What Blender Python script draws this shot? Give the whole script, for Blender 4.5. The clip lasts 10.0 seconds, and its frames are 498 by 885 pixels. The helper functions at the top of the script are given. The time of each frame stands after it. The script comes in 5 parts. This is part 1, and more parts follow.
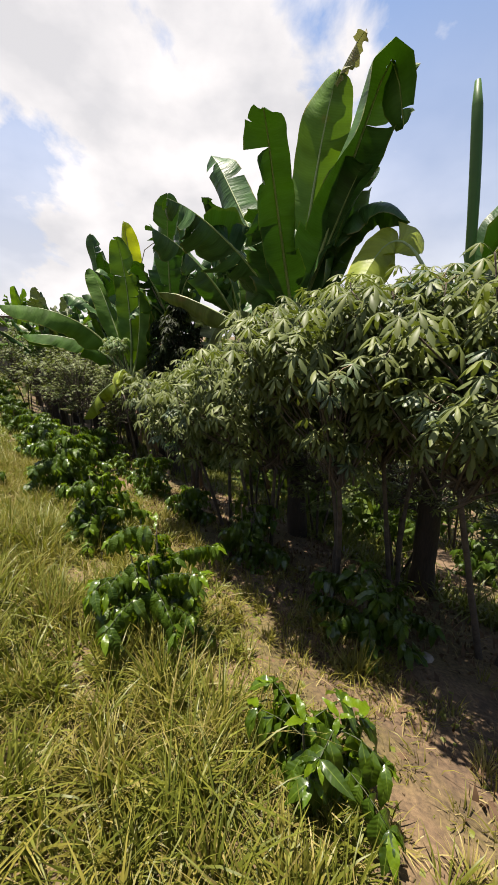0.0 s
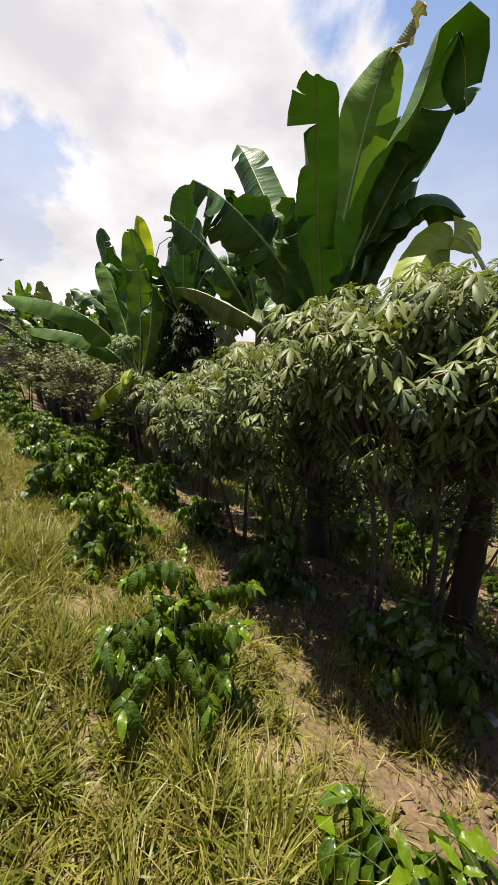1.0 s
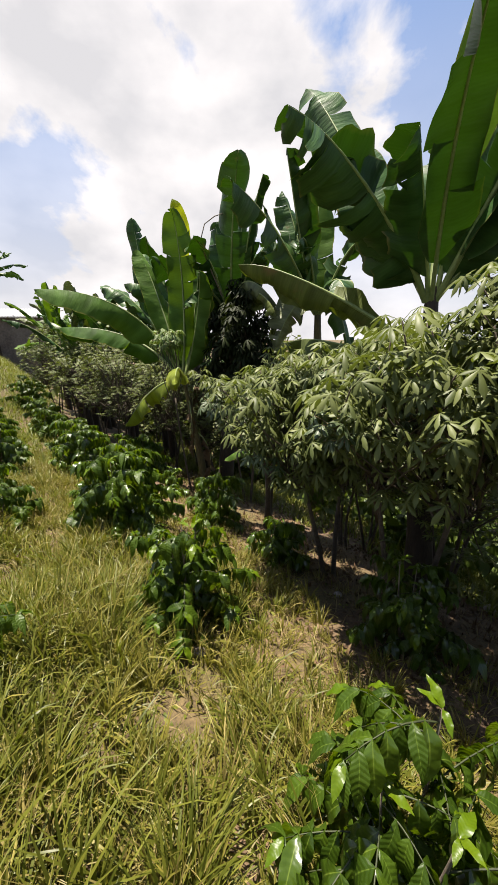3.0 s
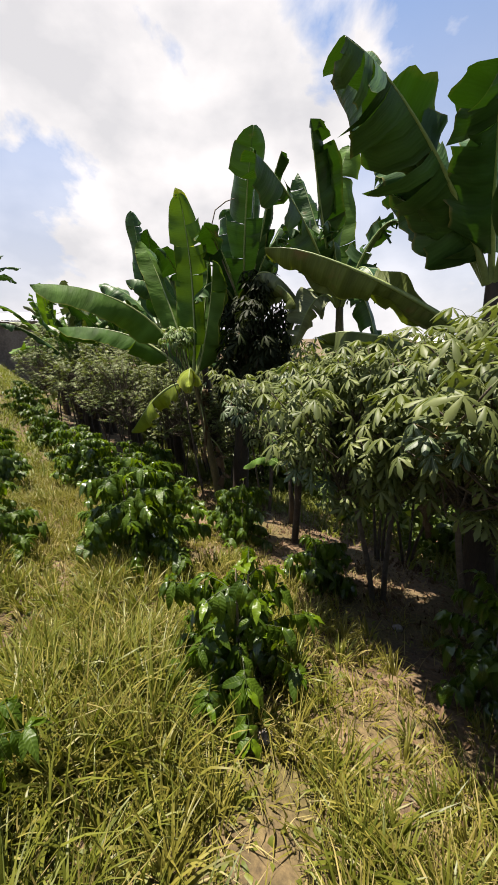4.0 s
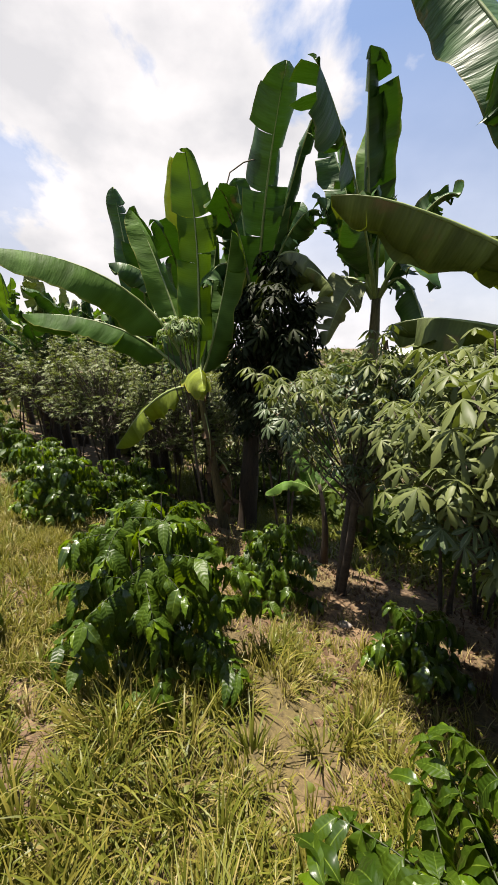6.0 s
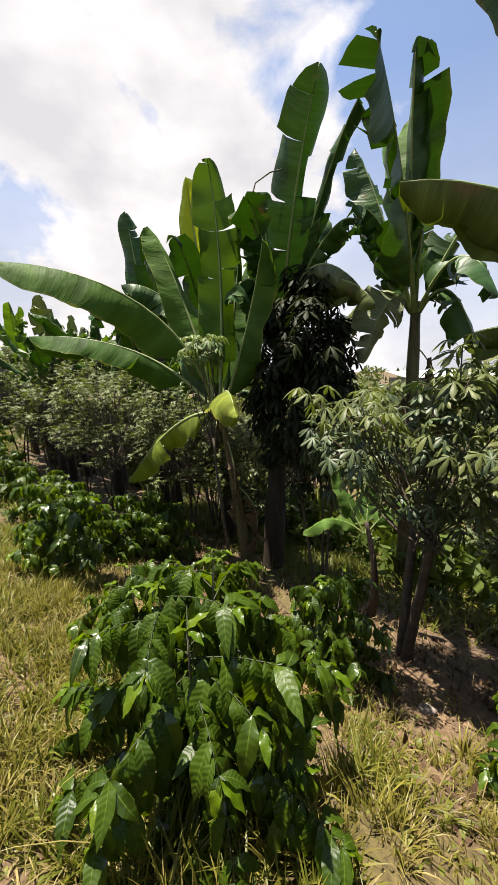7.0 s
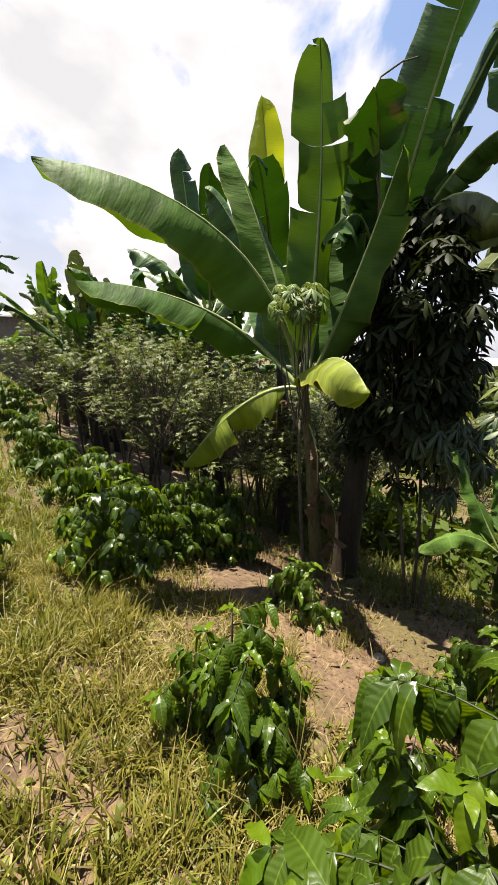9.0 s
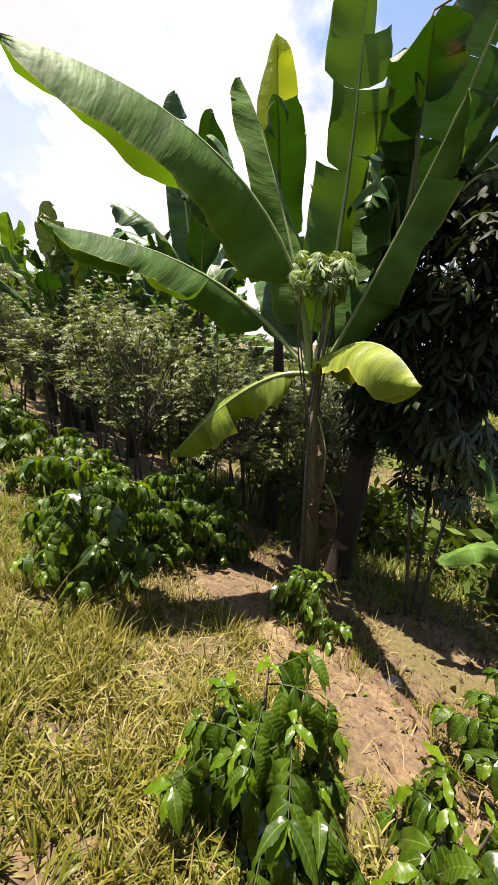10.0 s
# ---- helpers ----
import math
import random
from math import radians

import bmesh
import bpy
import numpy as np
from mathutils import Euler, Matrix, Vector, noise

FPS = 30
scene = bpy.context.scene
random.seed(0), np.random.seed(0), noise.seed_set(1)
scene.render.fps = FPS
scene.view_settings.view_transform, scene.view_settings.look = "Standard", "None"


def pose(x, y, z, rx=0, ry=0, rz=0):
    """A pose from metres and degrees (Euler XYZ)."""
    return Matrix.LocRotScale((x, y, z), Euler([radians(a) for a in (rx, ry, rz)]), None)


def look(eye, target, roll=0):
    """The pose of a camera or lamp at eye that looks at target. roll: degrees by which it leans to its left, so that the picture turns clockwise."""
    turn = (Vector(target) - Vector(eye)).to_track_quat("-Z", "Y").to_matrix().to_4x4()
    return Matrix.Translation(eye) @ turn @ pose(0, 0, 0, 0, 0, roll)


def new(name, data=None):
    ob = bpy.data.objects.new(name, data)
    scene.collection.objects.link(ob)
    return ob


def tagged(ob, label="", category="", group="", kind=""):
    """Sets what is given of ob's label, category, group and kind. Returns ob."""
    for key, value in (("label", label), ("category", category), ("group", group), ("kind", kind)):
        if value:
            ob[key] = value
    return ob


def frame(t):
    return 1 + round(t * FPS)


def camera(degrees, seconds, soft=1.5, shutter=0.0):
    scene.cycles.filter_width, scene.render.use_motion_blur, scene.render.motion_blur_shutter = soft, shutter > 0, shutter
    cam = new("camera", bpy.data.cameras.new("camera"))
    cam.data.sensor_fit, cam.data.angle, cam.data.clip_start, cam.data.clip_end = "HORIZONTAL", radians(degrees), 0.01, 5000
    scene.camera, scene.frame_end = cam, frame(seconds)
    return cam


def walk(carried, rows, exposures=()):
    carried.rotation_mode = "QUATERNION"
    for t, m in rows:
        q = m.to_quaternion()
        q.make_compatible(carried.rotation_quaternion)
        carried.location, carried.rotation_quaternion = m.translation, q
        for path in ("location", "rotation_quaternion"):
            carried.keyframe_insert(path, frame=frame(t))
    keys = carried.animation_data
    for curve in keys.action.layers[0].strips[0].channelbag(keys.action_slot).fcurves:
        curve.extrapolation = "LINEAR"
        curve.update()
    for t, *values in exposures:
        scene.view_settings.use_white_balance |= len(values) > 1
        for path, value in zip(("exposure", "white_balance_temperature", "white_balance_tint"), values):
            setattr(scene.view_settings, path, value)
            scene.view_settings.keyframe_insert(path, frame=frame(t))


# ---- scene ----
cam = camera(71.0, 10.0, soft=1.5)
METRES, EYE, TILT, LEAN, TURN = 5.5, 1.78, -17.0, 0.0, 0.0
ROWS = [
    (0.0, 0.0, 0.0, 0.0, 0.0, -0.0, 0.0),
    (0.5, -0.0243, 0.0378, 0.0038, -3.28, 1.71, 0.52),
    (1.0, -0.0485, 0.0691, 0.0114, -0.27, 0.75, -2.06),
    (1.5, -0.0886, 0.0966, 0.0172, -4.75, 2.19, -4.81),
    (2.0, -0.1195, 0.1189, 0.0255, -2.95, 0.91, -0.91),
    (2.5, -0.1455, 0.1687, 0.0281, 1.92, 0.56, -1.5),
    (4.0, -0.2413, 0.299, 0.0445, 2.43, 0.63, 0.9),
    (4.5, -0.2649, 0.3469, 0.0596, 0.76, 3.36, 0.31),
    (5.0, -0.2898, 0.3875, 0.0626, 1.25, 4.8, -3.37),
    (5.5, -0.3247, 0.437, 0.0653, -1.82, 0.52, 0.01),
    (7.0, -0.4086, 0.5772, 0.0909, -1.64, 5.95, 2.06),
    (7.5, -0.4328, 0.6166, 0.0966, -0.12, 0.54, 1.8),
    (8.0, -0.4602, 0.6546, 0.097, 7.67, -1.25, -1.93),
    (8.5, -0.5016, 0.6895, 0.1022, 3.02, -2.25, -0.17),
    (9.0, -0.5261, 0.7222, 0.1087, 1.04, 2.94, -1.24),
    (9.5, -0.5416, 0.7584, 0.1182, -6.82, 0.44, -0.92),
    (10.0, -0.5728, 0.7916, 0.1213, -3.53, 0.42, -3.73),
]
walk(cam, [(t, pose(0, 0, EYE, TILT, LEAN, TURN) @ pose(METRES * x, METRES * y, METRES * z, 90 + pitch, roll, yaw)) for t, x, y, z, yaw, pitch, roll in ROWS], [(0.0, 1.50, 6800, 13.5), (7.5, 1.54, 6800, 13.5), (9.0, 1.68, 6900, 13.5), (10.0, 1.84, 6900, 13.5)])

# sun and sky
SUN_EL, SUN_AZ = radians(79), radians(-60)          # azimuth clockwise from +y
sun_way = Vector((math.sin(SUN_AZ) * math.cos(SUN_EL), math.cos(SUN_AZ) * math.cos(SUN_EL), math.sin(SUN_EL)))
sun = new("sun", bpy.data.lights.new("sun", "SUN"))
sun.data.energy, sun.data.angle, sun.data.color = 5.0, radians(0.6), (1.0, 0.95, 0.86)
sun.matrix_world = look((0, 0, 30), Vector((0, 0, 30)) - sun_way)


def make_world():
    w = bpy.data.worlds.new("sky")
    scene.world = w
    w.use_nodes = True
    nt = w.node_tree
    nt.nodes.clear()
    n, l = nt.nodes.new, nt.links.new
    out, bg = n("ShaderNodeOutputWorld"), n("ShaderNodeBackground")
    sky = n("ShaderNodeTexSky")
    sky.sky_type, sky.sun_disc = "NISHITA", False
    sky.sun_elevation, sky.sun_rotation = SUN_EL, SUN_AZ
    sky.air_density, sky.dust_density, sky.ozone_density = 1.0, 1.2, 1.0
    tc = n("ShaderNodeTexCoord")
    mp = n("ShaderNodeMapping")
    mp.inputs["Location"].default_value = CLOUD_SHIFT
    mp.inputs["Scale"].default_value = (1.0, 1.0, 1.7)
    big, fine = n("ShaderNodeTexNoise"), n("ShaderNodeTexNoise")
    big.inputs["Scale"].default_value, big.inputs["Detail"].default_value = 2.6, 12.0
    big.inputs["Roughness"].default_value, big.inputs["Distortion"].default_value = 0.55, 0.25
    fine.inputs["Scale"].default_value, fine.inputs["Detail"].default_value = 4.5, 8.0
    cover, shade = n("ShaderNodeValToRGB"), n("ShaderNodeValToRGB")
    cover.color_ramp.elements[0].position, cover.color_ramp.elements[1].position = 0.54, 0.63
    shade.color_ramp.elements[0].position, shade.color_ramp.elements[1].position = 0.35, 0.65
    shade.color_ramp.elements[0].color, shade.color_ramp.elements[1].color = (5.3, 5.45, 5.75, 1), (7.7, 7.7, 7.8, 1)
    mix = n("ShaderNodeMix")
    mix.data_type = "RGBA"
    l(tc.outputs["Generated"], mp.inputs[0])
    l(mp.outputs[0], big.inputs["Vector"])
    l(mp.outputs[0], fine.inputs["Vector"])
    dot, lift = n("ShaderNodeVectorMath"), n("ShaderNodeMath")
    dot.operation, lift.operation = "DOT_PRODUCT", "MULTIPLY_ADD"
    dot.inputs[1].default_value = CLOUD_BANK
    lift.inputs[1].default_value = 0.22
    l(tc.outputs["Generated"], dot.inputs[0])
    heap, near = n("ShaderNodeVectorMath"), n("ShaderNodeMapRange")      # the great white cloud ahead
    heap.operation, heap.inputs[1].default_value = "DOT_PRODUCT", CLOUD_HEAP
    near.inputs["From Min"].default_value, near.inputs["From Max"].default_value = 0.87, 0.985
    near.inputs["To Min"].default_value, near.inputs["To Max"].default_value = -0.12, 0.85
    l(tc.outputs["Generated"], heap.inputs[0])
    l(heap.outputs["Value"], near.inputs["Value"])
    l(near.outputs[0], lift.inputs[0])
    l(big.outputs["Fac"], lift.inputs[2])
    l(lift.outputs[0], cover.inputs[0])
    sep, low, most = n("ShaderNodeSeparateXYZ"), n("ShaderNodeMapRange"), n("ShaderNodeMath")
    l(tc.outputs["Generated"], sep.inputs[0])
    l(sep.outputs["Z"], low.inputs["Value"])
    low.inputs["From Min"].default_value, low.inputs["From Max"].default_value = 0.05, 0.56
    low.inputs["To Min"].default_value, low.inputs["To Max"].default_value = 0.95, 0.0
    most.operation = "MAXIMUM"
    side, hazy = n("ShaderNodeMapRange"), n("ShaderNodeMath")       # haze and cloud are thickest on the bank's side
    side.inputs["From Min"].default_value, side.inputs["From Max"].default_value = -0.55, 0.15
    side.inputs["To Min"].default_value, side.inputs["To Max"].default_value = 0.3, 1.0
    l(dot.outputs["Value"], side.inputs["Value"])
    hazy.operation = "MULTIPLY"
    l(low.outputs[0], hazy.inputs[0])
    l(side.outputs[0], hazy.inputs[1])
    l(cover.outputs[0], most.inputs[0])
    l(hazy.outputs[0], most.inputs[1])
    l(fine.outputs["Fac"], shade.inputs[0])
    clear, thin = n("ShaderNodeMapRange"), n("ShaderNodeMath")      # the clouds open up round the high sun
    clear.inputs["From Min"].default_value, clear.inputs["From Max"].default_value = 0.68, 0.88
    clear.inputs["To Min"].default_value, clear.inputs["To Max"].default_value = 1.0, 0.12
    l(sep.outputs["Z"], clear.inputs["Value"])
    thin.operation = "MULTIPLY"
    l(most.outputs[0], thin.inputs[0])
    l(clear.outputs[0], thin.inputs[1])
    l(thin.outputs[0], mix.inputs["Factor"])
    haze = n("ShaderNodeMix")
    haze.data_type = "RGBA"
    veil = n("ShaderNodeMapRange")
    veil.inputs["From Min"].default_value, veil.inputs["From Max"].default_value = 0.60, 0.95
    veil.inputs["To Min"].default_value, veil.inputs["To Max"].default_value = 0.65, 0.2
    l(sep.outputs["Z"], veil.inputs["Value"])
    spread = n("ShaderNodeMath")
    spread.operation = "MULTIPLY"
    l(veil.outputs[0], spread.inputs[0])
    l(side.outputs[0], spread.inputs[1])
    l(spread.outputs[0], haze.inputs["Factor"])
    haze.inputs["B"].default_value = (2.6, 4.0, 7.0, 1)
    l(sky.outputs[0], haze.inputs["A"])
    l(haze.outputs["Result"], mix.inputs["A"])
    l(shade.outputs[0], mix.inputs["B"])
    l(mix.outputs["Result"], bg.inputs[0])
    bg.inputs[1].default_value = 0.05
    l(bg.outputs[0], out.inputs[0])


CLOUD_SHIFT, CLOUD_BANK, CLOUD_HEAP = (0.0, 0.0, 0.0), (-0.72, 0.35, -0.1), (-0.19, 0.90, 0.39)
make_world()


# ---- materials ----
def leaf_material(name, dark, light, through_col, amount, rough, veins=0.0, island=False, spots=0.0, vein_depth=0.35, flutes=0.0, spec=0.24, rib=None, rim=None, rib_width=0.07):
    """A leaf: gloss above, light let through, colour that varies from leaf to leaf and in patches."""
    m = bpy.data.materials.new(name)
    m.use_nodes = True
    nt = m.node_tree
    nt.nodes.clear()
    n, l = nt.nodes.new, nt.links.new
    out, mixs = n("ShaderNodeOutputMaterial"), n("ShaderNodeMixShader")
    pr, tr = n("ShaderNodeBsdfPrincipled"), n("ShaderNodeBsdfTranslucent")
    rnd = n("ShaderNodeNewGeometry").outputs["Random Per Island"] if island else n("ShaderNodeObjectInfo").outputs["Random"]
    tc, noi = n("ShaderNodeTexCoord"), n("ShaderNodeTexNoise")
    noi.inputs["Scale"].default_value, noi.inputs["Detail"].default_value = 9.0, 5.0
    l(tc.outputs["Object"], noi.inputs["Vector"])
    add = n("ShaderNodeMath")
    add.operation = "MULTIPLY_ADD"
    add.inputs[1].default_value = 0.55
    l(rnd, add.inputs[0])
    sc = n("ShaderNodeMath")
    sc.operation = "MULTIPLY"
    sc.inputs[1].default_value = 0.5
    l(noi.outputs["Fac"], sc.inputs[0])
    l(sc.outputs[0], add.inputs[2])
    col = n("ShaderNodeMix")
    col.data_type = "RGBA"
    col.inputs["A"].default_value, col.inputs["B"].default_value = (*dark, 1), (*light, 1)
    l(add.outputs[0], col.inputs["Factor"])
    top = col.outputs["Result"]
    if veins:
        uv = n("ShaderNodeUVMap")
        wav = n("ShaderNodeTexWave")
        wav.bands_direction = "X"
        wav.inputs["Scale"].default_value, wav.inputs["Distortion"].default_value = veins, 1.2
        wav.inputs["Detail"].default_value, wav.inputs["Detail Scale"].default_value = 2.0, 1.5
        l(uv.outputs[0], wav.inputs["Vector"])
        bmp = n("ShaderNodeBump")
        bmp.inputs["Strength"].default_value, bmp.inputs["Distance"].default_value = vein_depth, 0.01
        l(wav.outputs["Fac"], bmp.inputs["Height"])
        l(bmp.outputs[0], pr.inputs["Normal"])
        l(bmp.outputs[0], tr.inputs["Normal"])
        # darker stripes put the relief shading between veins into the colour
        v2 = n("ShaderNodeMix")
        v2.data_type, v2.blend_type = "RGBA", "MULTIPLY"
        rmp = n("ShaderNodeMapRange")
        rmp.inputs["To Min"].default_value, rmp.inputs["To Max"].default_value = 0.0, 0.2
        l(wav.outputs["Fac"], rmp.inputs[0])
        l(rmp.outputs[0], v2.inputs["Factor"])
        l(top, v2.inputs["A"])
        v2.inputs["B"].default_value = (0.45, 0.5, 0.4, 1)
        top = v2.outputs["Result"]
        if rib:
            cut, far, near, v5 = n("ShaderNodeSeparateXYZ"), n("ShaderNodeMath"), n("ShaderNodeMapRange"), n("ShaderNodeMix")
            l(uv.outputs[0], cut.inputs[0])
            far.operation = "ABSOLUTE"
            l(cut.outputs["Y"], far.inputs[0])
            near.inputs["From Min"].default_value, near.inputs["From Max"].default_value = 0.015, rib_width
            near.inputs["To Min"].default_value, near.inputs["To Max"].default_value = 0.75, 0.0
            l(far.outputs[0], near.inputs[0])
            v5.data_type = "RGBA"
            l(near.outputs[0], v5.inputs["Factor"])
            l(top, v5.inputs["A"])
            v5.inputs["B"].default_value = (*rib, 1)
            top = v5.outputs["Result"]
        if rim:
            away, band, frayed, v6 = n("ShaderNodeSeparateXYZ"), n("ShaderNodeMapRange"), n("ShaderNodeMath"), n("ShaderNodeMix")
            l(uv.outputs[0], away.inputs[0])
            frayed.operation, frayed.inputs[1].default_value = "MULTIPLY_ADD", 0.16
            l(noi.outputs["Fac"], frayed.inputs[0])
            l(away.outputs["Y"], frayed.inputs[2])
            band.inputs["From Min"].default_value, band.inputs["From Max"].default_value = 1.02, 1.09
            band.inputs["To Min"].default_value, band.inputs["To Max"].default_value = 0.0, 0.85
            l(frayed.outputs[0], band.inputs[0])
            v6.data_type = "RGBA"
            l(band.outputs[0], v6.inputs["Factor"])
            l(top, v6.inputs["A"])
            v6.inputs["B"].default_value = (*rim, 1)
            top = v6.outputs["Result"]
        if flutes:
            # shading streaks of the flutes are put into the colour by the bump's noise
            mp, st, rg, v3 = n("ShaderNodeMapping"), n("ShaderNodeTexNoise"), n("ShaderNodeMapRange"), n("ShaderNodeMix")
            mp.inputs["Scale"].default_value = (flutes, 0.5, 1)
            l(uv.outputs[0], mp.inputs[0])
            st.inputs["Scale"].default_value, st.inputs["Detail"].default_value = 1.0, 4.0
            l(mp.outputs[0], st.inputs["Vector"])
            rg.inputs["From Min"].default_value, rg.inputs["From Max"].default_value = 0.3, 0.7
            rg.inputs["To Min"].default_value, rg.inputs["To Max"].default_value = 0.5, 1.4
            l(st.outputs["Fac"], rg.inputs[0])
            v3.data_type, v3.blend_type = "RGBA", "MULTIPLY"
            v3.inputs["Factor"].default_value = 1.0
            l(top, v3.inputs["A"])
            l(rg.outputs[0], v3.inputs["B"])
            top = v3.outputs["Result"]
            b4 = n("ShaderNodeBump")
            b4.inputs["Strength"].default_value, b4.inputs["Distance"].default_value = 0.8, 0.035
            l(st.outputs["Fac"], b4.inputs["Height"])
            l(bmp.outputs[0], b4.inputs["Normal"])
            l(b4.outputs[0], pr.inputs["Normal"])
    if spots:
        sp, rm = n("ShaderNodeTexNoise"), n("ShaderNodeValToRGB")
        sp.inputs["Scale"].default_value, sp.inputs["Detail"].default_value = 3.2, 6.0
        l(tc.outputs["Object"], sp.inputs["Vector"])
        rm.color_ramp.elements[0].position, rm.color_ramp.elements[1].position = 0.72 - spots * 0.12, 0.80 - spots * 0.1
        l(sp.outputs["Fac"], rm.inputs[0])
        s2 = n("ShaderNodeMix")
        s2.data_type = "RGBA"
        l(rm.outputs[0], s2.inputs["Factor"])
        l(top, s2.inputs["A"])
        s2.inputs["B"].default_value = (0.14, 0.09, 0.035, 1)
        top = s2.outputs["Result"]
    l(top, pr.inputs["Base Color"])
    pr.inputs["Roughness"].default_value = rough
    pr.inputs["Specular IOR Level"].default_value = spec
    tr.inputs["Color"].default_value = (*through_col, 1)
    mixs.inputs[0].default_value = amount
    l(pr.outputs[0], mixs.inputs[1])
    l(tr.outputs[0], mixs.inputs[2])
    l(mixs.outputs[0], out.inputs[0])
    return m


def plain_material(name, dark, light, rough, scale=8.0, stretch=(1, 1, 1), bump=0.4, dist=0.01, metal=0.0):
    m = bpy.data.materials.new(name)
    m.use_nodes = True
    nt = m.node_tree
    n, l = nt.nodes.new, nt.links.new
    pr = nt.nodes["Principled BSDF"]
    tc, mp, a, b = n("ShaderNodeTexCoord"), n("ShaderNodeMapping"), n("ShaderNodeTexNoise"), n("ShaderNodeTexNoise")
    mp.inputs["Scale"].default_value = stretch
    a.inputs["Scale"].default_value, a.inputs["Detail"].default_value = scale, 6.0
    b.inputs["Scale"].default_value, b.inputs["Detail"].default_value = scale * 7, 4.0
    l(tc.outputs["Object"], mp.inputs[0])
    l(mp.outputs[0], a.inputs["Vector"])
    l(mp.outputs[0], b.inputs["Vector"])
    s = n("ShaderNodeMath")
    s.operation = "MULTIPLY_ADD"
    s.inputs[1].default_value = 0.5
    l(b.outputs["Fac"], s.inputs[0])
    h = n("ShaderNodeMath")
    h.operation = "MULTIPLY"
    h.inputs[1].default_value = 0.55
    l(a.outputs["Fac"], h.inputs[0])
    l(h.outputs[0], s.inputs[2])
    r = n("ShaderNodeValToRGB")
    r.color_ramp.elements[0].position, r.color_ramp.elements[1].position = 0.32, 0.72
    r.color_ramp.elements[0].color, r.color_ramp.elements[1].color = (*dark, 1), (*light, 1)
    l(s.outputs[0], r.inputs[0])
    l(r.outputs[0], pr.inputs["Base Color"])
    bm = n("ShaderNodeBump")
    bm.inputs["Strength"].default_value, bm.inputs["Distance"].default_value = bump, dist
    l(s.outputs[0], bm.inputs["Height"])
    l(bm.outputs[0], pr.inputs["Normal"])
    pr.inputs["Roughness"].default_value, pr.inputs["Metallic"].default_value = rough, metal
    return m


def ground_material():
    """Dry brown earth with paler dust, straw litter and a thin green of sprouting weeds."""
    m = plain_material("earth", (0.050, 0.030, 0.017), (0.190, 0.128, 0.070), 0.95, 1.3, (1, 1, 1), 0.8, 0.03)
    nt = m.node_tree
    n, l = nt.nodes.new, nt.links.new
    pr = nt.nodes["Principled BSDF"]
    src = pr.inputs["Base Color"].links[0].from_socket
    tc = n("ShaderNodeTexCoord")
    g, rm, mx = n("ShaderNodeTexNoise"), n("ShaderNodeValToRGB"), n("ShaderNodeMix")
    g.inputs["Scale"].default_value, g.inputs["Detail"].default_value = 0.9, 8.0
    l(tc.outputs["Object"], g.inputs["Vector"])
    rm.color_ramp.elements[0].position, rm.color_ramp.elements[1].position = 0.46, 0.6
    l(g.outputs["Fac"], rm.inputs[0])
    mx.data_type = "RGBA"
    l(rm.outputs[0], mx.inputs["Factor"])
    l(src, mx.inputs["A"])
    mx.inputs["B"].default_value = (0.095, 0.075, 0.024, 1)
    fine, grit, spread = n("ShaderNodeTexNoise"), n("ShaderNodeMix"), n("ShaderNodeValToRGB")
    fine.inputs["Scale"].default_value, fine.inputs["Detail"].default_value = 38.0, 7.0
    fine.inputs["Roughness"].default_value = 0.7
    l(tc.outputs["Object"], fine.inputs["Vector"])
    spread.color_ramp.elements[0].position, spread.color_ramp.elements[1].position = 0.36, 0.66
    spread.color_ramp.elements[0].color, spread.color_ramp.elements[1].color = (0.35, 0.32, 0.3, 1), (1.25, 1.22, 1.15, 1)
    l(fine.outputs["Fac"], spread.inputs[0])
    grit.data_type, grit.blend_type = "RGBA", "MULTIPLY"
    grit.inputs["Factor"].default_value = 0.8
    l(mx.outputs["Result"], grit.inputs["A"])
    l(spread.outputs[0], grit.inputs["B"])
    l(grit.outputs["Result"], pr.inputs["Base Color"])
    return m


EARTH = ground_material()
COFFEE = leaf_material("coffee_leaf", (0.0040, 0.0140, 0.0012), (0.0520, 0.0900, 0.0060), (0.2800, 0.4500, 0.0050), 0.18, 0.30, veins=2.9, vein_depth=0.06, spec=0.55, rib=(0.12, 0.17, 0.022), rib_width=0.09)
COFFEE_YOUNG = leaf_material("young_coffee_leaf", (0.0300, 0.0700, 0.0020), (0.0850, 0.1250, 0.0045), (0.2600, 0.4000, 0.0080), 0.17, 0.36, veins=2.9, vein_depth=0.04)
COFFEE_FAR = leaf_material("coffee_leaf_mass", (0.0080, 0.0230, 0.0020), (0.0520, 0.0880, 0.0060), (0.2500, 0.4000, 0.0050), 0.17, 0.42, veins=2.9, island=True, vein_depth=0.16, spec=0.24, rib=(0.085, 0.13, 0.016))
CASSAVA = leaf_material("cassava_leaf", (0.0130, 0.0290, 0.0110), (0.0820, 0.1120, 0.0480), (0.1000, 0.1900, 0.0240), 0.07, 0.46, veins=18.0, vein_depth=0.05, spec=0.30, rib=(0.17, 0.19, 0.11), rib_width=0.20)
CASSAVA_NEW = leaf_material("new_cassava_leaf", (0.0600, 0.1000, 0.0300), (0.1400, 0.1900, 0.0700), (0.2200, 0.3200, 0.0400), 0.18, 0.50, spec=0.25)
CASSAVA_FAR = leaf_material("cassava_leaf_mass", (0.0240, 0.0400, 0.0110), (0.1450, 0.1650, 0.0520), (0.2000, 0.2600, 0.0280), 0.17, 0.50, island=True, spec=0.24)
